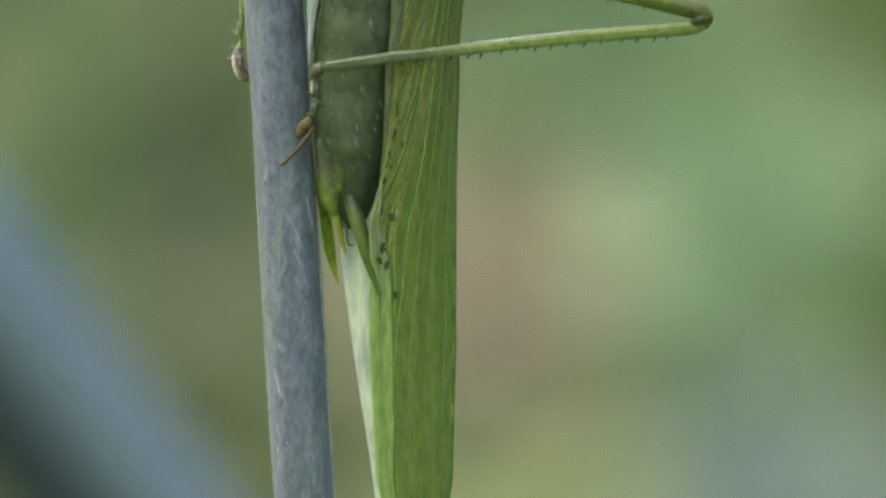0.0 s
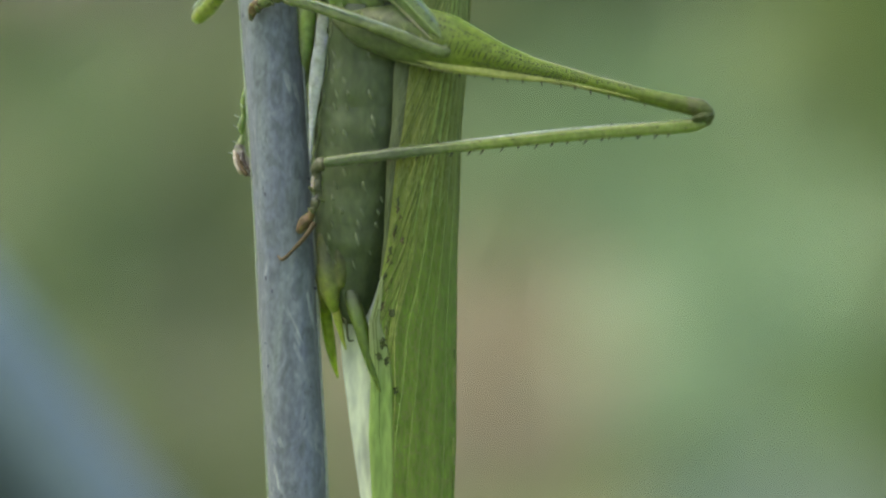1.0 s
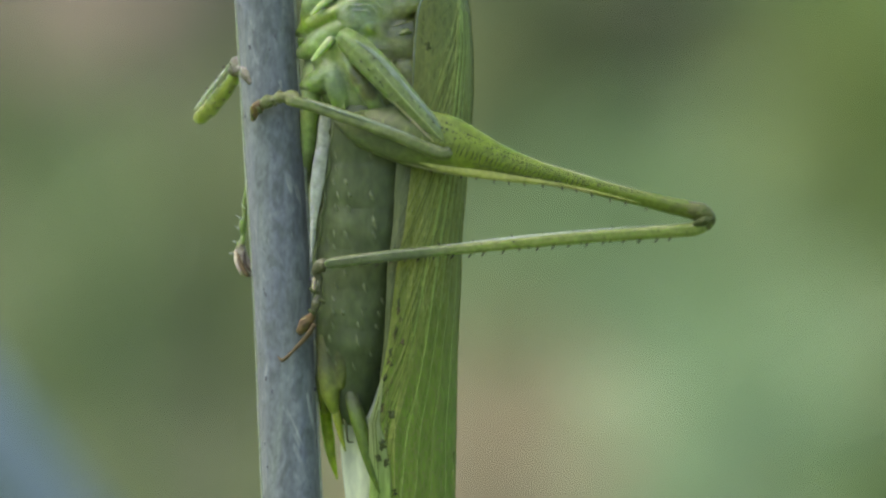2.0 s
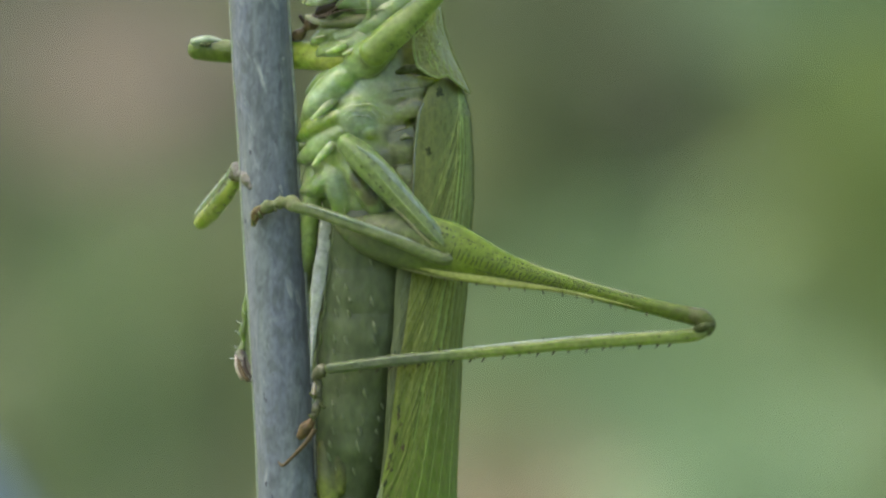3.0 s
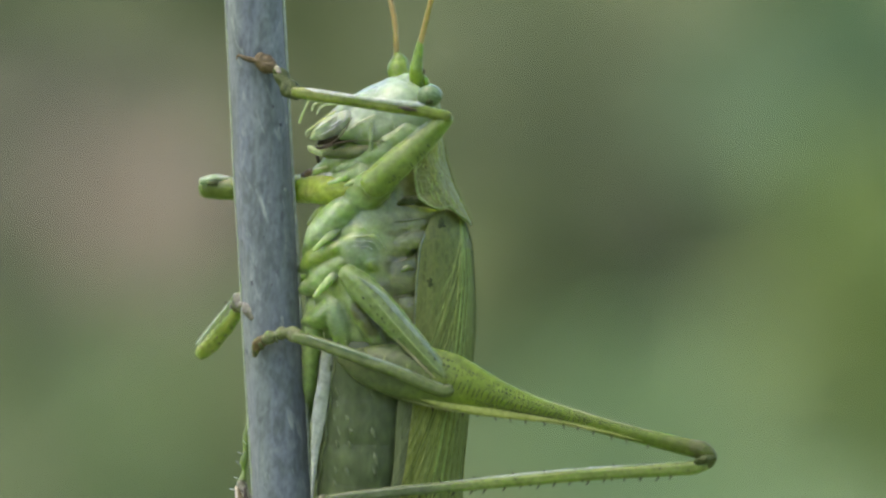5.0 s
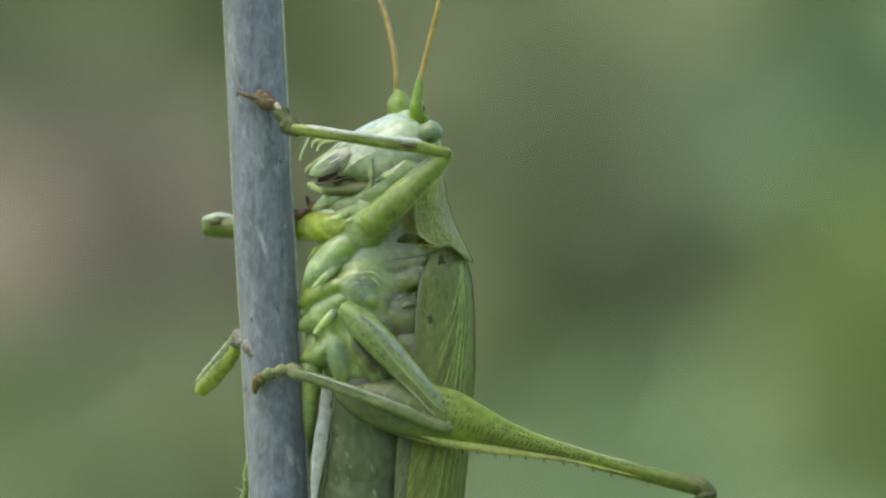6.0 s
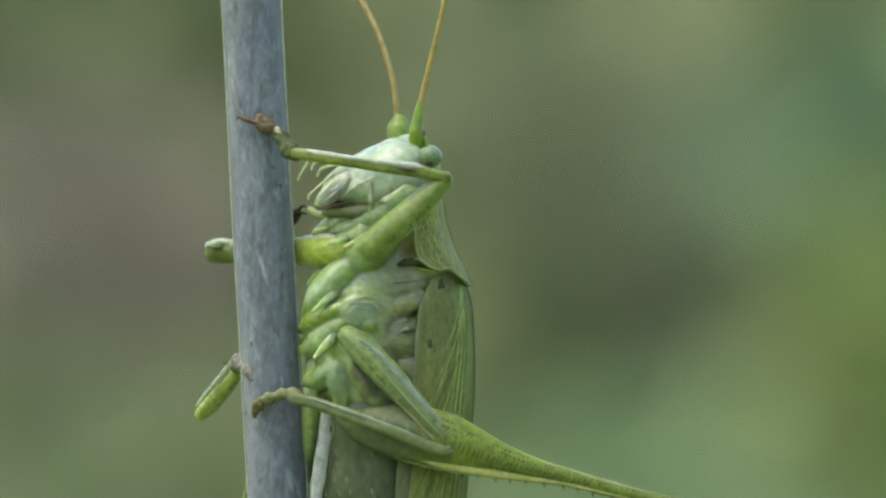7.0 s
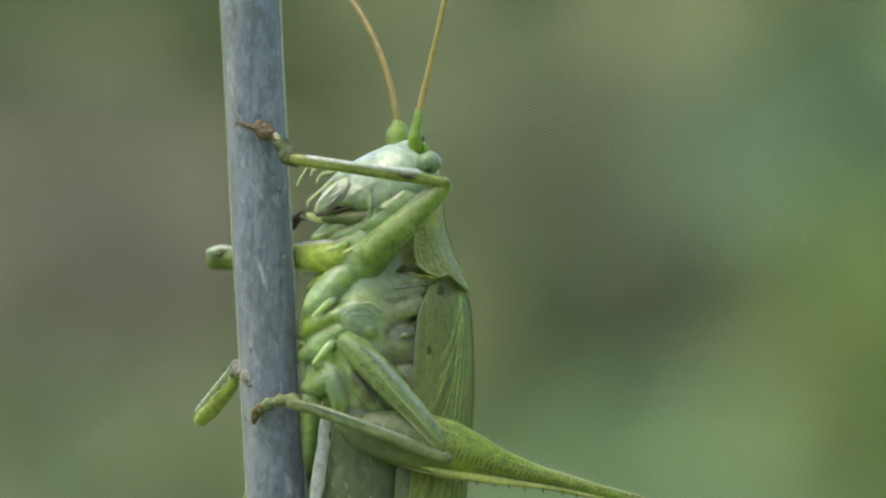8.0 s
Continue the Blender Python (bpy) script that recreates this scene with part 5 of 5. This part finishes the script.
    for u, v, u1, v1 in ((424, 40, 414, 34), (423, 60, 412, 52), (420, 84, 409, 80), (430, 22, 424, 14)):
        bit("bristle", limb([(u, v, 0.8, 1.2, 1.2), (u1, v1, 0.8, 0.6, 0.6)], 2, 6), SHEEN, t)
    bit("bristle", limb([(420, 104, 0.5, 1.5, 1.5), (402, 101, 0.4, 0.8, 0.8)], 3, 6), SHEEN, t)
    # far foreleg, whose foot is held at the mouth
    thigh = bit("fore_thigh", limb([(622, -430, -2.2, 24, 20), (592, -428, -2.0, 28, 21), (562, -428, -1.3, 27, 20), (530, -428, 0.8, 25, 19), (500, -427, 2.5, 24, 19), (450, -426, 3.9, 22, 18), (400, -425, 5.0, 20, 16), (374, -423, 5.4, 17, 14)], 6, 16, 0.03), SHIN, label="yellow-green front thigh reaching behind the stem")
    # pale strip paints the gloss on top of the far thigh
    bit("thigh_edge_or_sheen", limb([(606, -449, -2.0, 7, 12), (572, -452, -1.6, 8, 12), (536, -450, 0.4, 6, 10)], 5, 10, 0.1), LIP, thigh)
    # whitish strip paints the highlight on top of the far knee
    bit("knee_sheen", limb([(412, -442, 4.6, 4, 6), (390, -443, 4.8, 7, 8), (368, -436, 5.2, 7, 8)], 5, 10, 0.1), SHEEN, thigh)
    bit("ear_slit", limb([(390, -434, 4.5, 5, 3), (377, -432, 4.7, 4, 3)], 4, 8), OLIVE, thigh)
    far_fore.append(thigh)
    foot = bit("foot_pad", limb([(510, -458, 0.2, 6, 6), (524, -463, -0.2, 11, 9), (535, -471, -0.4, 6, 6), (548, -479, -0.6, 14, 10), (562, -488, -0.8, 10, 8)], 8, 14, 0.3), BROWN, label="brown front foot held to the mouth")
    bit("claw", limb([(556, -486, -0.8, 4, 4), (566, -495, -1.0, 3, 3), (574, -498, -1.1, 1.8, 1.8), (579, -493, -1.1, 0.9, 0.9)], 5, 8, 0.15), BROWN, foot)
    bit("claw", limb([(558, -482, -0.9, 3, 3), (568, -486, -1.1, 2.2, 2.2), (577, -483, -1.1, 0.9, 0.9)], 5, 8, 0.15), DARK, foot)
    bit("claw", limb([(538, -480, -0.4, 4, 4), (530, -495, -0.6, 3, 3)], 4, 8), DARK, foot)
    far_fore.append(foot)


far_fore = []
legs()


# ---- things out of focus behind ----
def blade(bm, root, tip, width, droop=0.15, turn=0.0, mat=0):
    """One curved pointed leaf with a folded midrib."""
    root, tip = Vector(root), Vector(tip)
    way = tip - root
    side = way.cross(Vector((0, -0.7, 0.7)))
    if side.length < 1e-6:
        side = Vector((1, 0, 0))
    side = Matrix.Rotation(turn, 3, way.normalized()) @ side.normalized()
    up = side.cross(way).normalized()
    prev = None
    for k in range(9):
        t = k / 8
        c = root + way * t + Vector((0, 0, -droop * way.length * t * t))
        w = width * (math.sin(math.pi * min(1, t * 0.93 + 0.05)) ** 0.7)
        row = [bm.verts.new(c - side * w + up * w * 0.25), bm.verts.new(c), bm.verts.new(c + side * w + up * w * 0.25)]
        if prev:
            for a, b, x, y in ((prev[0], prev[1], row[1], row[0]), (prev[1], prev[2], row[2], row[1])):
                f = bm.faces.new((a, b, x, y))
                f.smooth, f.material_index = True, mat
        prev = row


def hedge():
    green = material("hedge_leaf", (0.200, 0.238, 0.112), (0.240, 0.270, 0.142), 0.55, 20, bump=0.2, grain=300, thin=0.25, tint=0.35)
    bm = bmesh.new()
    rnd = random.Random(11)
    for i in range(17000):
        face = rnd.random()
        x = rnd.uniform(-1.2, 1.2) * (rnd.uniform(0.2, 1.0) if face < 0.7 else 1.0)
        z = 0.64 + rnd.uniform(-0.62, 0.62) * (rnd.uniform(0.3, 1.0) if face < 0.7 else 1.0)
        y = 2.3 + 0.08 * z + rnd.uniform(0, 0.13) + 0.03 * noise.noise(Vector((x * 3, z * 3, 0))) + 1.2 * max(0.0, z - 1.0) ** 2
        if 0.7 <= face < 0.85:
            y, z = rnd.uniform(2.45, 2.95), 1.24 + rnd.uniform(-0.06, 0.05) + 0.05 * noise.noise(Vector((x * 4, y * 4, 2)))
        elif face >= 0.85:
            y = 2.95 + rnd.uniform(-0.08, 0.08)
            if face > 0.95:
                x, y = rnd.choice((-1.2, 1.2)) + rnd.uniform(-0.06, 0.06), rnd.uniform(2.4, 2.95)
        a = rnd.uniform(0, 2 * math.pi)
        l = rnd.uniform(0.028, 0.055)
        blade(bm, (x, y, z), (x + l * math.cos(a), y + 0.7 * l * math.sin(a), z + 0.7 * l * math.sin(a)), l * 0.32, 0.1, rnd.uniform(-0.5, 0.5))
    ob = tagged(new("hedge"), "dense soft green leafy hedge in the distance", "hedge", kind="stuff")
    part("leaves", bm, green, ob)
    bm = bmesh.new()
    for i in range(26):
        x = -1.5 + 3.0 * i / 25
        tube(bm, [(Vector((x * 0.75, 2.65, -0.02)), 0.008, 0.008), (Vector((x * 0.75 + rnd.uniform(-.1, .1), 2.68, 0.7)), 0.006, 0.006), (Vector((x * 0.75 + rnd.uniform(-.1, .1), 2.7, 1.2)), 0.003, 0.003)], 7)
    part("twigs", bm, BROWN, ob)


hedge()


def soft_plant(name, label, category, u, y, sweep, depth, colour, other, count, reach, width, seed, petals=False):
    """A plant on its own stalk whose leaves or petals gather round one place."""
    c = at(u, y, sweep, depth)
    thing = tagged(new(name), label, category)
    thing.location = (c.x, c.y, 0)
    m = material(name + "_leaf", colour, other, 0.6, 40, bump=0.2, grain=400, thin=0.2)
    rnd = random.Random(seed)
    bm = bmesh.new()
    tube(bm, [(Vector((0.01, 0.03, -0.02)), 0.003, 0.003), (Vector((0.004, 0.02, c.z * 0.6)), 0.0025, 0.0025), (Vector((0, 0.01, c.z - reach * 0.2)), 0.002, 0.002)], 8)
    part("stalk", bm, HEDGE_STALK, thing)
    for i in range(count):
        bm = bmesh.new()
        a = 2 * math.pi * i / count + rnd.uniform(-0.3, 0.3)
        l = reach * rnd.uniform(0.75, 1.1)
        root = Vector((0, 0, c.z - (0 if petals else reach * 0.3)))
        tip = root + Vector((math.cos(a) * l, rnd.uniform(-0.3, 0.1) * l, math.sin(a) * l * 0.95))
        blade(bm, root, tip, width * rnd.uniform(0.85, 1.15), 0.08, rnd.uniform(-0.3, 0.3))
        part("petal" if petals else "leaf", bm, m, thing)
    return thing


HEDGE_STALK = material("stalk_green", (0.12, 0.2, 0.06), (0.16, 0.24, 0.08), 0.6, 60, bump=0.2, grain=400)
pink = [
    soft_plant("pink_flower", "faded pink flower head on a thin stalk", "flower", 268, 345, 725, 1.5, (0.47, 0.36, 0.305), (0.40, 0.32, 0.265), 13, 0.0185, 0.0075, 21, True),
    soft_plant("pink_flower", "tall dusky pink flower among the leaves", "flower", 880, 500, 0, 1.5, (0.385, 0.315, 0.225), (0.34, 0.29, 0.205), 13, 0.040, 0.014, 22, True),
]
soft_plant("dry_flower", "greyish faded flower head behind the pink one", "flower", 230, 390, 873, 1.65, (0.186, 0.168, 0.132), (0.17, 0.158, 0.12), 10, 0.048, 0.014, 31, True)
soft_plant("pale_leaf_plant", "plant with broad pale green leaves", "plant", 1300, 270, 0, 1.4, (0.24, 0.32, 0.20), (0.20, 0.28, 0.16), 7, 0.040, 0.014, 23)
soft_plant("teal_leaf_plant", "plant with cool green leaves", "plant", 1500, 170, 883, 1.55, (0.10, 0.160, 0.088), (0.12, 0.175, 0.10), 10, 0.046, 0.019, 27)
soft_plant("yellow_leaf_plant", "plant with yellowish green leaves", "plant", 1590, 475, 725, 1.5, (0.175, 0.22, 0.075), (0.155, 0.205, 0.065), 8, 0.035, 0.011, 24)
soft_plant("lime_leaf_plant", "plant with lime green leaves", "plant", 1540, 305, 725, 1.5, (0.185, 0.24, 0.08), (0.165, 0.22, 0.07), 8, 0.028, 0.010, 46)
soft_plant("grey_leaf_plant", "plant with grey-green felty leaves", "plant", 1400, 860, 0, 1.4, (0.26, 0.31, 0.27), (0.23, 0.28, 0.25), 11, 0.045, 0.019, 25)
soft_plant("light_leaf_plant", "plant with light yellowish leaves", "plant", 980, 860, 0, 1.55, (0.335, 0.37, 0.19), (0.30, 0.345, 0.165), 11, 0.045, 0.017, 28)
soft_plant("fresh_leaf_plant", "plant with fresh mid-green leaves", "plant", 1130, 690, 725, 1.55, (0.19, 0.27, 0.15), (0.17, 0.24, 0.12), 10, 0.040, 0.016, 33)
soft_plant("brown_leaf_plant", "plant with brownish olive leaves", "plant", 250, 400, 0, 1.6, (0.185, 0.205, 0.12), (0.20, 0.215, 0.13), 10, 0.040, 0.015, 36)
soft_plant("broad_leaf_plant", "plant with broad soft green leaves", "plant", 150, 740, 765, 1.6, (0.145, 0.185, 0.098), (0.162, 0.20, 0.108), 10, 0.042, 0.017, 37)
# dull plant added to darken the hedge on the upper left
soft_plant("shaded_leaf_plant", "dull brownish green plant added to darken this side", "plant", 70, 200, 800, 1.8, (0.12, 0.13, 0.085), (0.14, 0.15, 0.10), 11, 0.05, 0.02, 41)
soft_plant("mid_leaf_plant", "plant with middling green leaves", "plant", 880, 290, 169, 1.6, (0.20, 0.26, 0.145), (0.18, 0.24, 0.125), 10, 0.034, 0.014, 45)
soft_plant("olive_leaf_plant", "plant with dull olive leaves", "plant", 960, 90, 883, 1.6, (0.145, 0.17, 0.098), (0.16, 0.18, 0.10), 10, 0.045, 0.017, 34)
# dark leaf colour stands in for a shaded gap among the plants
soft_plant("dark_leaf_plant", "dark dull green leaves in place of a shaded gap", "plant", 1140, 340, 725, 1.6, (0.110, 0.122, 0.078), (0.125, 0.138, 0.085), 9, 0.028, 0.012, 26)


def leaning_stem(name, label, corner, other, depth, radius, colours, flat=1.0):
    """A thick stalk that leans down to the ground."""
    m = material(name + "_skin", *colours, 0.5, 60, bump=0.2, grain=400)
    a, b = at(*corner, 0, depth), at(*other, 0, depth)
    way = (b - a).normalized()
    b = a + way * ((a.z + 0.02) / -way.z)
    thing = tagged(new(name), label, "stem")
    bm = bmesh.new()
    tube(bm, [(a + (b - a) * (i / 20), radius * (0.8 + 0.4 * i / 20), radius * flat) for i in range(21)], 24)
    part("stalk", bm, m, thing)
    bm = bmesh.new()
    tube(bm, [(b + Vector((0, 0, 0.002)), radius * 1.5, radius * 1.5), (b + Vector((-0.01, 0, 0.03)), radius * 1.3, radius * 1.3)], 20)
    part("sheath", bm, m, thing)


leaning_stem("leaning_stem", "thick blue-grey stalk leaning to the ground", (-420, -70), (720, 1447), 0.26, 0.0056, ((0.10, 0.136, 0.168), (0.122, 0.158, 0.19)))
# added stalk whose dark colour stands in for the leaning stem's shaded underside
leaning_stem("dark_stalk", "dark stalk added as the blue-grey one's shaded underside", (-520, 60), (620, 1577), 0.27, 0.0042, ((0.022, 0.036, 0.038), (0.03, 0.046, 0.046)))

def turned(pivot, rx, ry, rz, du=0.0, dv=0.0, back=0.0):
    """A part's pose in the insect's space: turned about a joint, then shifted in strip units."""
    c = P(*pivot) - HOME
    return Matrix.Translation(c + Vector((du * PX, back / 1000, -dv * PX))) @ pose(0, 0, 0, rx, ry, rz) @ Matrix.Translation(-c)


def motions():
    # the far foreleg slowly draws in while its foot is cleaned at the mouth
    reach = ((0.0, 1.0), (2.8, 1.0), (3.0, 0.86), (3.5, 0.68), (4.0, 0.6), (4.5, 0.43), (5.0, 0.28), (5.2, 0.25), (6.3, 0.12), (6.5, 0.1), (7.0, 0.06), (8.0, 0.0))
    walk(far_fore[0], [(t, turned((600, -435, 1.5), 0, 6 * f, 30 * f)) for t, f in reach])
    nibble = ((0.0, 0, -10), (2.8, 0, -10), (3.2, 4, -14), (3.5, 8, -15), (4.0, 22, 2), (4.5, 14, 0), (5.0, 24, 8), (5.2, 22, 14), (5.8, 6, 16), (6.3, -14, 10), (6.5, -28, -5), (7.0, -40, -8), (8.0, -41, -8))
    walk(far_fore[1], [(t, turned((540, -480, 0), 0, dv * 0.8, 0, du, dv, max(0.0, -du) * 0.06)) for t, du, dv in nibble])
    # jaws work, then close
    chew = ((0.0, 8), (2.8, 8), (3.2, 10), (3.5, 7), (4.0, 10), (4.5, 9), (5.0, 6), (5.2, 8), (5.8, 7), (6.3, 5), (6.5, 2), (7.0, 0.5), (7.5, 0), (8.0, 0))
    walk(mouth[0], [(t, turned((612, -562, -1), 0, a * 1.8, 0)) for t, a in chew])
    walk(mouth[1], [(t, turned((670, -515, -2), 0, -a * 0.5, 0)) for t, a in chew])
    for palp, k in zip(palps[1:5], (1.0, -1.2, 0.8, -1.0)):
        walk(palp, [(t, turned((592, -572, 0), 0, k * (a - 2) * 0.9, 0)) for t, a in chew])
    # the far antenna swings out a little
    walk(lashes[1], [(t, turned((697, -684, 1.5), 0, a, 0)) for t, a in ((0.0, 5.0), (5.2, 5.5), (6.5, 5.5), (7.0, 2.0), (7.5, 0.8), (8.0, 0.0))])
    walk(lashes[0], [(t, turned((737, -682, -1.2), 0, a, 0)) for t, a in ((0.0, 1.0), (6.5, 0.5), (8.0, 0.0))])
    # one flower behind sways in and out again to fit the camera's view
    home = pink[0].matrix_basis.copy()
    walk(pink[0], [(t, home @ pose(0, 0, 0, 0, a, 0)) for t, a in ((0.0, -2.0), (2.8, -0.9), (3.0, -0.7), (3.5, -0.25), (4.0, 0.0), (4.5, 0.0), (5.2, 0.0), (5.7, -1.6), (6.3, -5.0), (8.0, -6.0))])


motions()
